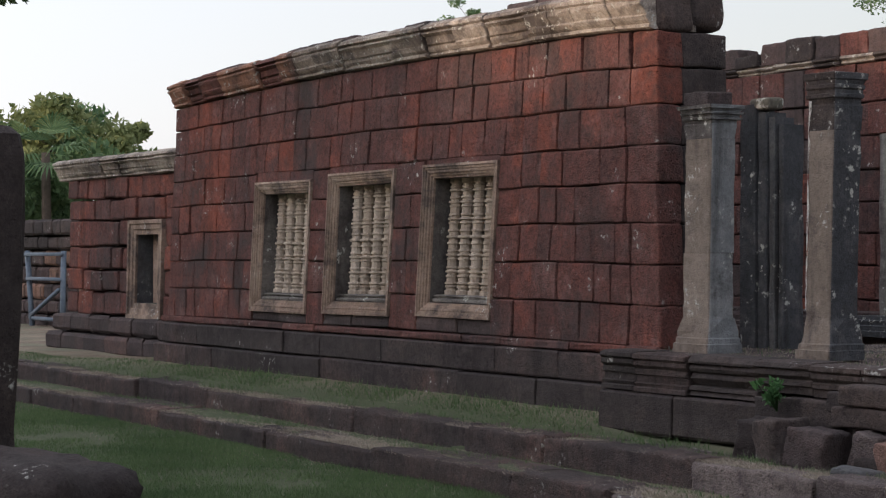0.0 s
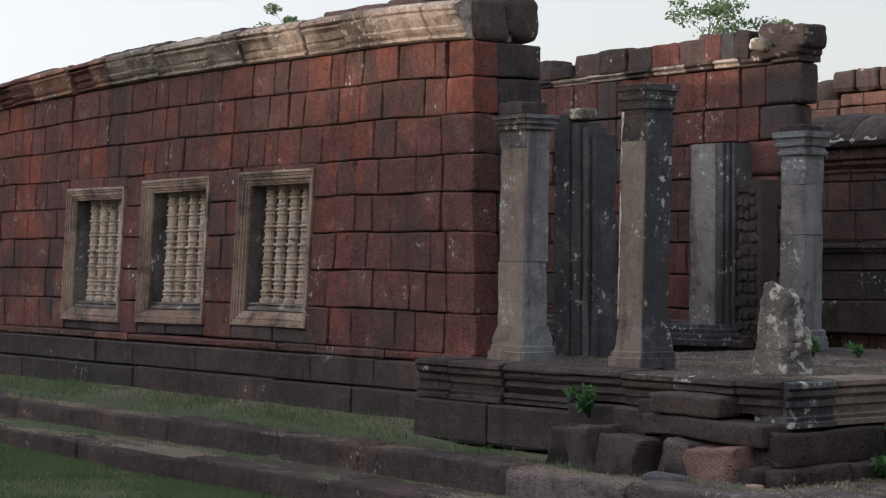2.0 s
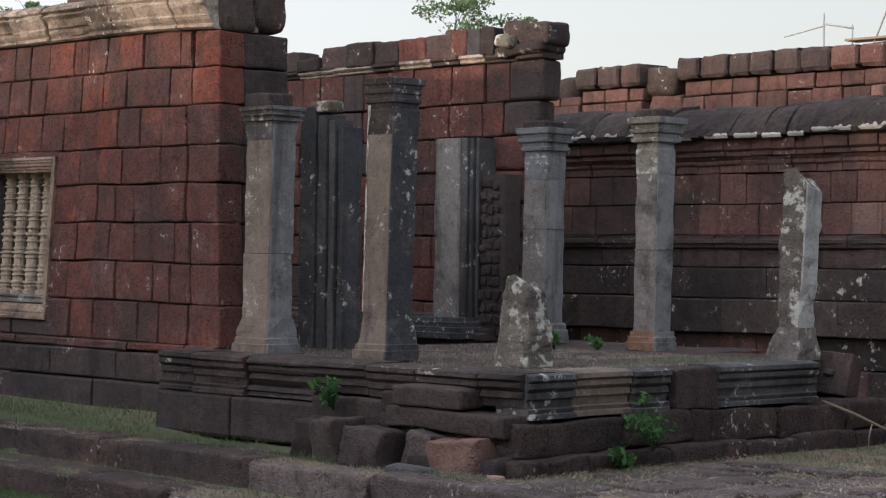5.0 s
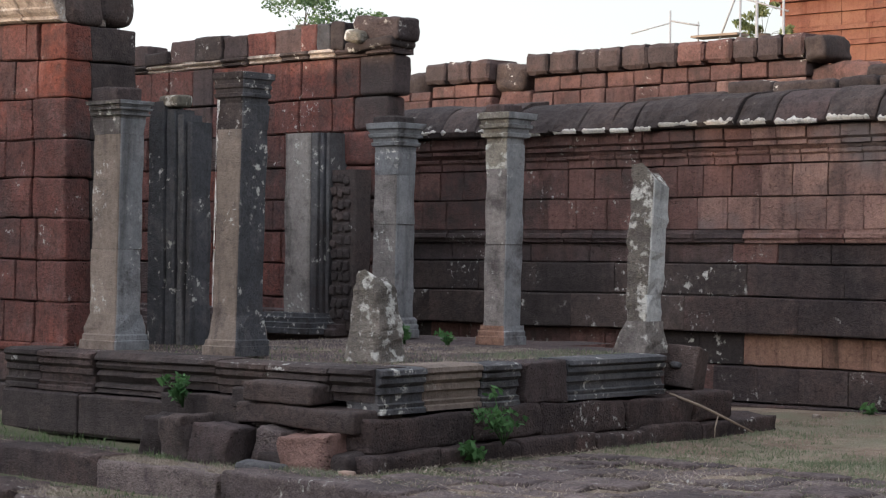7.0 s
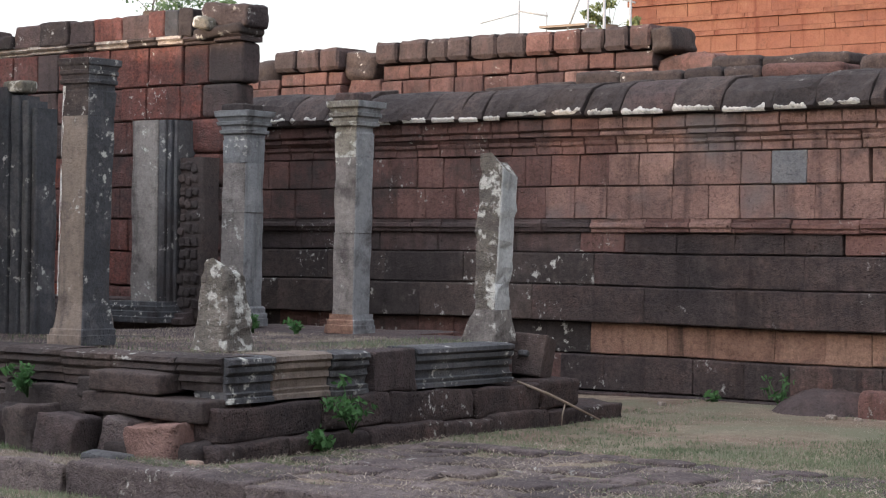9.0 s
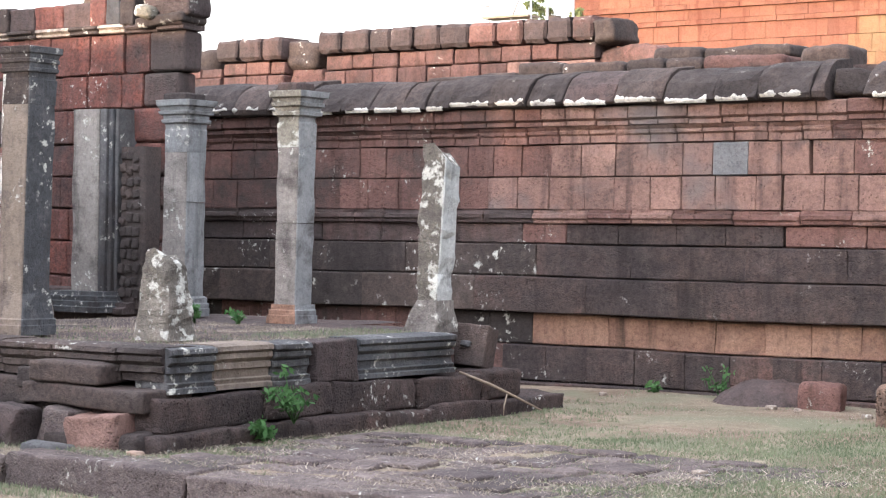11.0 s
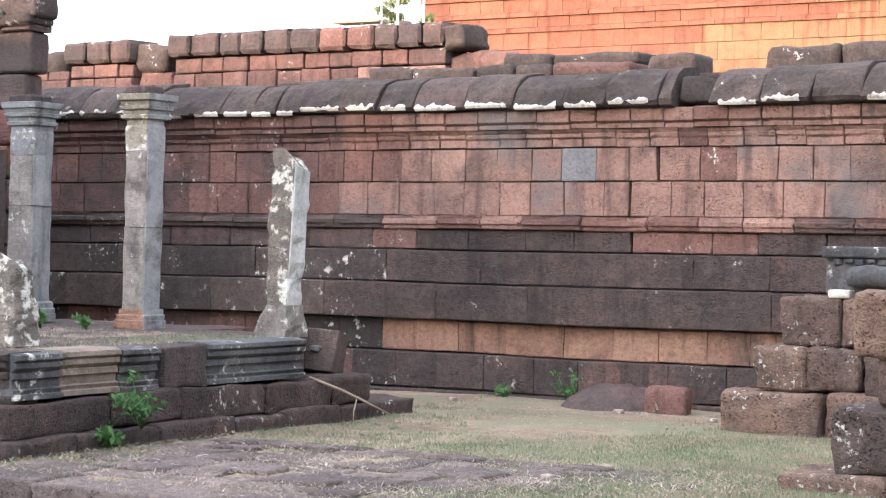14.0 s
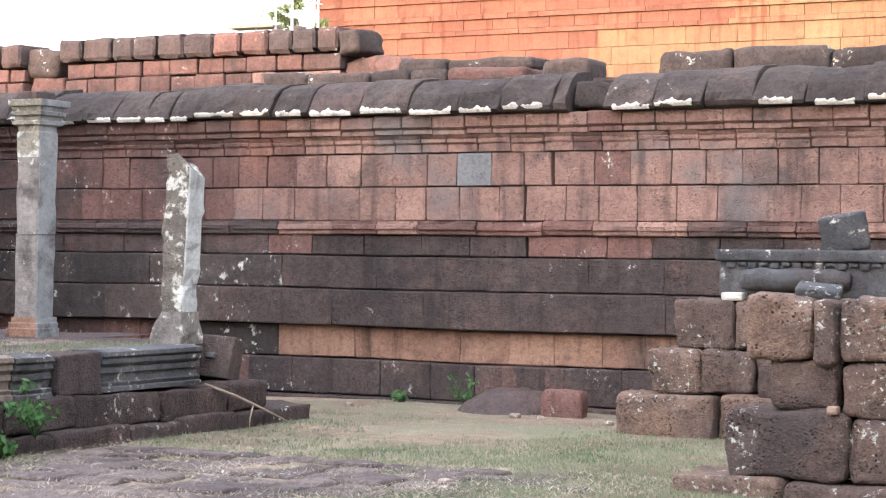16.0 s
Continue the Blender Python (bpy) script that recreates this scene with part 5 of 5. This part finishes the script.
for x0, x1, z0, z1, y0, key in ((-6.72, -5.78, -0.08, 0.415, 16.1, "block"), (-5.76, -4.6, -0.08, 0.43, 16.15, "block"), (-4.58, -3.2, -0.08, 0.43, 16.2, "block"), (-6.42, -5.95, 0.42, 0.83, 16.2, "block"), (-5.94, -5.46, 0.43, 0.82, 16.22, "block"), (-5.44, -3.4, 0.43, 0.85, 16.2, "block"), (-6.20, -5.66, 0.83, 1.255, 16.25, "block"), (-5.64, -4.4, 0.84, 1.28, 16.25, "block"), (-4.38, -3.4, 0.85, 1.27, 16.25, "block")):
    stone("laterite_block", x0, x1, y0, y0 + 0.6, z0, z1, M[key], pile2, r=0.045, rough=0.033, n=6, turn=(0, rng.uniform(-1, 1), rng.uniform(-1.5, 1.5)))
lint = thing("carved_lintel", (-5.1, 16.5, 1.28), "grey carved sandstone lintel fragment with rolled moulding and scrolls", "lintel")
stone("lintel_body", -5.86, -4.1, 16.42, 16.75, 1.28, 1.70, M["greydark"], lint, r=0.03, rough=0.012, n=4)
tube("roll_moulding", [(-5.62 + 0.16 * k, 16.36, 1.44 + 0.008 * (k % 2)) for k in range(7)], [0.085, 0.10, 0.095, 0.10, 0.094, 0.10, 0.07], M["greydark"], lint, 10)
stone("fillet", -5.88, -4.08, 16.37, 16.5, 1.60, 1.70, M["greydark"], lint, r=0.02, rough=0.012, n=6)
for k in range(16):  # worn leaf carving between the fillet and the roll
    x = -5.74 + 0.10 * k
    stone("carved_leaf", x - 0.04, x + 0.04, 16.385, 16.45, 1.535 + 0.02 * (k % 2), 1.595, M["greydark"], lint, r=0.02, rough=0.012, n=1)
loose(-5.78, -5.58, 16.26, 16.42, 1.255, 1.33, "lichenrim", "small whitish square stone on the block pile", r=0.02, rough=0.004, n=1)
loose(-4.98, -4.58, 16.45, 16.75, 1.69, 2.02, "greydark", "dark angular stone resting on the carved lintel", (4, -10, 12), r=0.03, rough=0.012, n=2)
loose(-4.02, -3.72, 12.75, 12.95, 1.37, 1.45, "greydark", "flat grey stone flake on the block pile", (14, 6, 10), r=0.02, rough=0.02, n=2)
loose(-3.72, -3.64, 12.52, 12.6, 0.615, 0.67, "pale", "small pale pebble on a block ledge", r=0.03, rough=0.01, n=1)

# dark stones close to the camera's left
loose(-14.2, -11.62, 3.8, 4.7, -0.5, 0.35, "black", "large dark weathered stone in the lawn", (0, 3, 18), r=0.22, rough=0.06, n=6, name="boulder")
post = thing("boundary_post", (-13.35, 4.5, -0.4), "dark leaning stone boundary post in the lawn", "stone post")
pier_piece("post_body", -13.80, 4.50, 0.9, 0.5, [(-0.5, 0.0), (0.4, -0.05), (1.2, 0.0), (1.9, 0.0), (2.35, 0.0), (2.50, -0.03), (2.56, -0.1)], M["black"], post, (0.03, 0.0), 0.0, chamfer=0.06, wear=0.03)

# timber trestle against the far wall
lad = thing("timber_trestle", (-43.4, 15.6, 0), "blue-grey timber trestle leaning by the far wall", "trestle")
tube("leg", [(-43.1, 15.5, -0.1), (-43.75, 15.6, 1.75)], [0.07, 0.07], M["bluewood"], lad, 4)
tube("leg", [(-41.2, 15.5, -0.1), (-41.4, 15.6, 1.75)], [0.07, 0.07], M["bluewood"], lad, 4)
for z, dx in ((1.68, 0.0), (1.12, 0.18), (0.22, 0.5)):
    tube("rail", [(-43.7 + dx, 15.52, z), (-41.3, 15.52, z)], [0.055, 0.055], M["bluewood"], lad, 4)
tube("brace", [(-43.3, 15.5, 0.25), (-41.4, 15.5, 0.9)], [0.05, 0.05], M["bluewood"], lad, 4)

# scaffold rails behind the upper wall
scaf = thing("scaffold", (-20, 30, 0.0), "thin steel scaffold rails behind the ruined wall", "scaffold")
for a, b, r in (((-20.71, 30, -0.1), (-20.72, 30, 6.25), 0.025), ((-21.6, 30, 5.88), (-20.72, 30, 6.02), 0.018), ((-20.72, 30, 6.06), (-20.08, 30, 5.93), 0.025), ((-20.1, 30, -0.1), (-20.1, 30, 6.0), 0.02), ((-19.66, 30, 5.6), (-19.25, 30, 6.5), 0.025), ((-19.2, 30, -0.1), (-19.2, 30, 6.6), 0.03), ((-18.85, 30, -0.1), (-18.85, 30, 6.6), 0.04), ((-19.6, 30, 6.5), (-18.2, 30, 6.05), 0.025), ((-18.3, 30, -0.1), (-18.3, 30, 6.3), 0.035)):
    tube("steel_tube", [a, b], [r * 0.7, r * 0.7], M["steel"], scaf, 6)
plain_box("deck_board", -20.2, -19.2, 29.9, 30.3, 5.70, 5.74, M["twig"], scaf).location = Vector((-19.7, 30.1, 5.70)) - scaf.location

# ---- plants ----
nr = np.random.RandomState(5)


def leaf_mesh(name, centres, spread, count, size, mat, parent, flat=0.6, at=None):
    """Many small leaves scattered through clumps."""
    centres = np.array(centres, dtype=float)
    pick = nr.randint(0, len(centres), count)
    off = nr.normal(size=(count, 3))
    off /= np.linalg.norm(off, axis=1)[:, None]
    off *= (nr.uniform(0.15, 1, size=(count, 1)) ** 0.6) * centres[pick, 3:4] * spread
    off[:, 2] *= flat
    c = centres[pick, :3] + off
    a = nr.normal(size=(count, 3))
    a /= np.linalg.norm(a, axis=1)[:, None]
    b = np.cross(a, nr.normal(size=(count, 3)))
    b /= np.linalg.norm(b, axis=1)[:, None]
    s = size * nr.uniform(0.6, 1.3, size=(count, 1))
    v = np.stack([c - a * s, c + b * s * 0.45, c + a * s, c - b * s * 0.45], 1).reshape(-1, 3)
    f = np.arange(count * 4).reshape(-1, 4).tolist()
    return link_mesh(name, v, f, mat, parent, smooth=False, at=at)


def tree(x, y, z, height, crown, label, leaves=5000, leaf=0.09, mat="leaf", clumps=26, sparse=1.0, seed=1, extra=()):
    """A tapered trunk that forks into limbs, with uneven clumps of leaves at their ends."""
    r = random.Random(seed)
    t = thing("tree", (x, y, z), label, "tree")
    top = z + height
    fork = z + height - crown * 1.25
    girth = min(height, crown * (2.2 if crown > 1.2 else 0.9))
    tube("trunk", [(x, y, z), (x + 0.1, y, z + (fork - z) * 0.5), (x, y, fork)], [0.035 * height, 0.028 * height, 0.022 * height], M["bark"], t, 8)
    cl = []
    for k in range(clumps):
        a, e = r.uniform(0, 2 * math.pi), r.uniform(-0.35, 1.0)
        d = crown * r.uniform(0.55, 1.0)
        p = (x + d * math.cos(a) * math.cos(e), y + d * math.sin(a) * math.cos(e), top - crown + d * math.sin(e))
        cl.append((*p, crown * r.uniform(0.16, 0.34)))
        if k < 9:
            m = (x + (p[0] - x) * 0.45, y + (p[1] - y) * 0.45, fork + (p[2] - fork) * 0.6)
            tube("limb", [(x, y, fork - 0.02 * k), m, p], [0.014 * girth, 0.008 * girth, 0.003 * girth], M["bark"], t, 5)
    for p in extra:
        cl += [p, p]
        tube("limb", [(x, y, fork), ((x + p[0]) / 2, (y + p[1]) / 2, (fork + p[2]) / 2 + 0.1), p[:3]], [0.03, 0.015, 0.004], M["bark"], t, 5)
    leaf_mesh("crown", cl, sparse, leaves, leaf, M[mat], t)
    return t


tree(-62, 24, -0.2, 7.4, 3.2, "broad pale green tree beyond the enclosure wall", 9000, 0.16, "leaf", 40, seed=3)
tree(-51.5, 20.5, -0.2, 5.3, 2.6, "dense green tree beyond the enclosure wall", 9000, 0.13, "leafdark", 40, seed=4)
tree(-54.5, 19.0, -0.2, 4.9, 2.5, "dark green bushy tree behind the ruined wall", 8000, 0.13, "leafdark", 34, seed=5)
tree(-66, 23.5, -0.2, 8.0, 3.8, "tall green tree at the edge of the grounds", 9000, 0.16, "leafdark", 40, seed=6)
tree(-39.6, 25.3, -0.2, 8.35, 1.05, "small leafy treetop showing over the long wall", 1800, 0.055, "leafdark", 14, seed=7)
tree(-26.7, 26.4, -0.2, 7.25, 0.8, "slender leafy treetop showing over the hall wall", 1100, 0.045, "leafdark", 16, 1.2, seed=8)
tree(-25.7, 26.6, -0.2, 6.9, 0.85, "leafy branch tips above the broken cornice", 1700, 0.042, "leafdark", 14, 1.1, seed=9)
tree(-20.9, 33.5, -0.2, 7.1, 0.6, "small green treetop beside the scaffold", 700, 0.06, "leaf", 10, seed=10)
tree(-11.3, 1.5, -0.1, 5.2, 1.3, "overhanging tree with small dark leaves", 1500, 0.035, "leafdark", 14, seed=12, extra=((-11.25, 3.86, 3.22, 0.16), (-11.3, 3.75, 3.30, 0.2), (-11.2, 3.9, 3.28, 0.1), (-11.3, 3.5, 3.4, 0.3)))

palm = thing("fan_palm", (-50.2, 18.4, -0.2), "fan palm with stiff radiating fronds", "palm tree")
tube("trunk", [(-50.2, 18.4, -0.2), (-50.1, 18.4, 2.5), (-50.2, 18.4, 4.4)], [0.16, 0.14, 0.12], M["bark"], palm, 8)
for k in range(16):
    a, e = k * 2.399, 0.9 - 0.1 * k
    base = Vector((-50.2, 18.4, 4.4))
    d = Vector((math.cos(a) * math.cos(e), math.sin(a) * math.cos(e), math.sin(e)))
    hub = base + d * 0.75
    side = d.cross(Vector((0, 0, 1))).normalized()
    upv = side.cross(d)
    fv, ff = [], []
    for i in range(15):
        q = -1.35 + 2.7 * i / 14
        ray_ = (d * math.cos(q) + side * math.sin(q)).normalized()
        wv = (side * math.cos(q) - d * math.sin(q)) * 0.035
        n = len(fv)
        tip = hub + ray_ * 0.85 - Vector((0, 0, 0.16 + 0.1 * abs(q)))
        mid = hub + ray_ * 0.5
        fv += [hub[:], (mid + wv + upv * 0.02)[:], tip[:], (mid - wv + upv * 0.02)[:]]
        ff.append((n, n + 1, n + 2, n + 3))
    fr = link_mesh("frond", fv, ff, M["leafdark"], palm, smooth=False)
    tube("stalk", [base[:], hub[:]], [0.02, 0.012], M["leafdark"], fr, 4)


def weed(x, y, z, h, label, count=26):
    """A small plant: stems from one foot with paired leaves."""
    p = thing("weed", (x, y, z), label, "plant", "green weeds")
    r = random.Random(int(x * 100))
    cl = []
    for k in range(7):
        a = r.uniform(0, 6.28)
        tip = (x + 0.5 * h * math.cos(a) * r.uniform(0.3, 1), y - 0.1 + 0.4 * h * math.sin(a), z + h * r.uniform(0.5, 1.0))
        tube("stem", [(x, y, z), ((x + tip[0]) / 2, (y + tip[1]) / 2, z + 0.6 * (tip[2] - z)), tip], [0.006, 0.005, 0.002], M["fern"], p, 4)
        cl.append((*tip, 0.14 * h + 0.03))
        cl.append(((x + tip[0]) / 2, (y + tip[1]) / 2, z + 0.6 * (tip[2] - z), 0.12 * h + 0.03))
    leaf_mesh("foliage", cl, 1.0, count * 6, 0.036, M["fern"], p, 0.7)


weed(-11.86, 10.42, 0.42, 0.26, "bright green weed growing from the porch edge")
weed(-9.72, 11.85, 0.18, 0.42, "bright green weed rooted in the side step", 34)
weed(-9.70, 11.55, 0.02, 0.20, "low green weed at the foot of the step")
weed(-10.0, 18.22, 0.02, 0.16, "tiny green weed at the wall foot", 12)
weed(-9.27, 18.24, 0.02, 0.34, "thin pale weed climbing the wall foot", 10)
weed(-13.0, 14.3, 0.775, 0.20, "green weed tuft on the porch floor", 16)
weed(-12.6, 14.5, 0.775, 0.14, "low green weed on the porch floor", 12)


def grass(name, label, mat, n, area, keep, height, width, seed, lie=1.0, lift=None):
    """Single blades, each a bent sliver, where the ground bears them."""
    r = np.random.RandomState(seed)
    x, y = r.uniform(area[0], area[1], n), r.uniform(area[2], area[3], n)
    ok = np.array([keep(a, b) > c for a, b, c in zip(x, y, r.uniform(0, 1, n))])
    x, y = x[ok], y[ok]
    z = np.array([surface(a, b) for a, b in zip(x, y)])
    if lift:  # litter lies on top of the slabs
        z = z + np.array([lift(a, b) for a, b in zip(x, y)])
    m = len(x)
    a = r.uniform(0, 2 * np.pi, m)
    h = height * r.uniform(0.35, 1.0, m) ** 1.3 * np.where((x > -9.8) & (y > 9), 0.75, 1.0)  # trodden short on the court side
    lean = r.uniform(0.1, 0.9, m) * h * lie
    b = r.uniform(0, 2 * np.pi, m)
    w = width * r.uniform(0.6, 1.2, m)
    p0 = np.stack([x - np.cos(a) * w, y - np.sin(a) * w, z - 0.01], 1)
    p1 = np.stack([x + np.cos(a) * w, y + np.sin(a) * w, z - 0.01], 1)
    p2 = np.stack([x + np.cos(b) * lean, y + np.sin(b) * lean, z + h], 1)
    v = np.stack([p0, p1, p2], 1).reshape(-1, 3)
    ob = link_mesh(name, v, np.arange(m * 3).reshape(-1, 3).tolist(), M[mat], None, smooth=False, at=(float(x.mean()), float(y.mean()), 0.0))
    return tagged(ob, label, "grass", kind="stuff")


def surface(x, y):
    for which, top in ((0, 0.05), (1, -0.17)):
        if step_line(x, which) + 0.02 < y < step_line(x, which) + 0.5 and x < -6.5:
            return top
    if -14.4 < x < -10.1 and 10.75 < y < 14.6:
        return 0.775
    return ground_height(x, y)


def blocked(x, y):
    return (y > 14.6 and x < -10.2) or (y > 11.0 and x < -14.4) or (10.3 < y < 10.75 and -14.5 < x < -9.9) or y > 18.3 or (y > 10.3 and -10.15 < x < -9.8 and y < 16) or (step_line(x, 0) < y < step_line(x, 0) + 0.3 and x < -8) or (step_line(x, 1) < y < step_line(x, 1) + 0.3 and x < -8)


def keep_green(x, y):
    if blocked(x, y):
        return 0
    n = noise.noise(Vector((x * 0.45, y * 0.45, 3))) + 0.5 * noise.noise(Vector((x * 1.7, y * 1.7, 6)))
    if -14.4 < x < -10.1 and y > 10.75:
        return 0.22 if y > 13 else 0.05
    if y < 9.2 and x < -8.5:
        return min(1, 0.75 + n)
    if x < -12.4 and y > 9.7:
        return max(0, 0.42 + n) * (0.55 + 0.45 * smooth(10.2, 11.0, y))
    return max(0, 0.06 - 0.25 * smooth(16.2, 17.6, y) + 0.9 * n + 0.65 * smooth(-8.4, -6, x) * smooth(17.5, 14, y) + 0.6 * smooth(-8.4, -9.4, x) * smooth(9.9, 10.3, y) * smooth(15, 13.5, y) + 0.5 * noise.noise(Vector((x * 5, y * 5, 9))))


def keep_dry(x, y):
    on_step = x < -8 and (step_line(x, 0) < y < step_line(x, 0) + 0.3 or step_line(x, 1) < y < step_line(x, 1) + 0.3)
    if on_step:
        return 0.75
    if blocked(x, y):
        return 0
    n = noise.noise(Vector((x * 0.6, y * 0.6, 13))) + 0.4 * noise.noise(Vector((x * 2.3, y * 2.3, 1)))
    if -14.4 < x < -10.1 and y > 10.75:
        return 0.6
    if y < 9.0 and x < -9:
        return max(0, 0.25 * smooth(7.6, 9.0, y) + 0.25 * n)
    return max(0, 0.22 + 0.8 * n + 0.5 * noise.noise(Vector((x * 6, y * 6, 4))))


grass("lawn_grass", "short green lawn grass on terrace and lower ground", "blade", 400000, (-33, -11.2, 3.5, 13), keep_green, 0.05, 0.005, 1)
grass("court_grass", "short pale grey-green grass in patches over the court", "sage", 260000, (-11.2, -3, 8.8, 18.3), keep_green, 0.05, 0.006, 11)
grass("step_litter", "dry stalks and litter lying on the terrace steps", "straw", 90000, (-27, -6.5, 8.9, 10.45), lambda x, y: 0.9 if any(step_line(x, k) - 0.01 < y < step_line(x, k) + 0.42 for k in (0, 1)) and noise.noise(Vector((x * 1.1, y * 3, 17))) > -0.15 else 0, 0.022, 0.005, 12, lie=4.0)
grass("low_lawn_grass", "green lawn grass below the terrace steps", "blade", 260000, (-30, -9, 4.2, 9.1), keep_green, 0.055, 0.005, 7)
grass("dry_grass", "dry straw-coloured grass and litter on bare ground", "straw", 200000, (-33, -3, 7.5, 18.3), keep_dry, 0.032, 0.0035, 2)
grass("fallen_straw", "long dry stalks lying over paving and lawn", "straw", 130000, (-20, -3, 8.6, 18.2), lambda x, y: 0 if blocked(x, y) and not (x < -8 and y < 10.3) else max(0, 0.5 + 0.9 * noise.noise(Vector((x * 0.9, y * 0.9, 21)))), 0.020, 0.0055, 4, lie=9.0, lift=lambda x, y: 0.03 if -10.4 < x < -4.8 and 9.9 < y < 13.2 else 0.0)
grass("terrace_weeds", "taller green weeds along the wall foot", "blade", 8000, (-26, -11.5, 10.0, 11.05), lambda x, y: 0 if blocked(x, y) and y > 10.99 else max(0, 0.35 + noise.noise(Vector((x * 1.2, y, 3)))) * (1 if x < -12.2 else 0.4) * (0 if x > -14.4 and y > 10.55 else 1), 0.10, 0.006, 3)
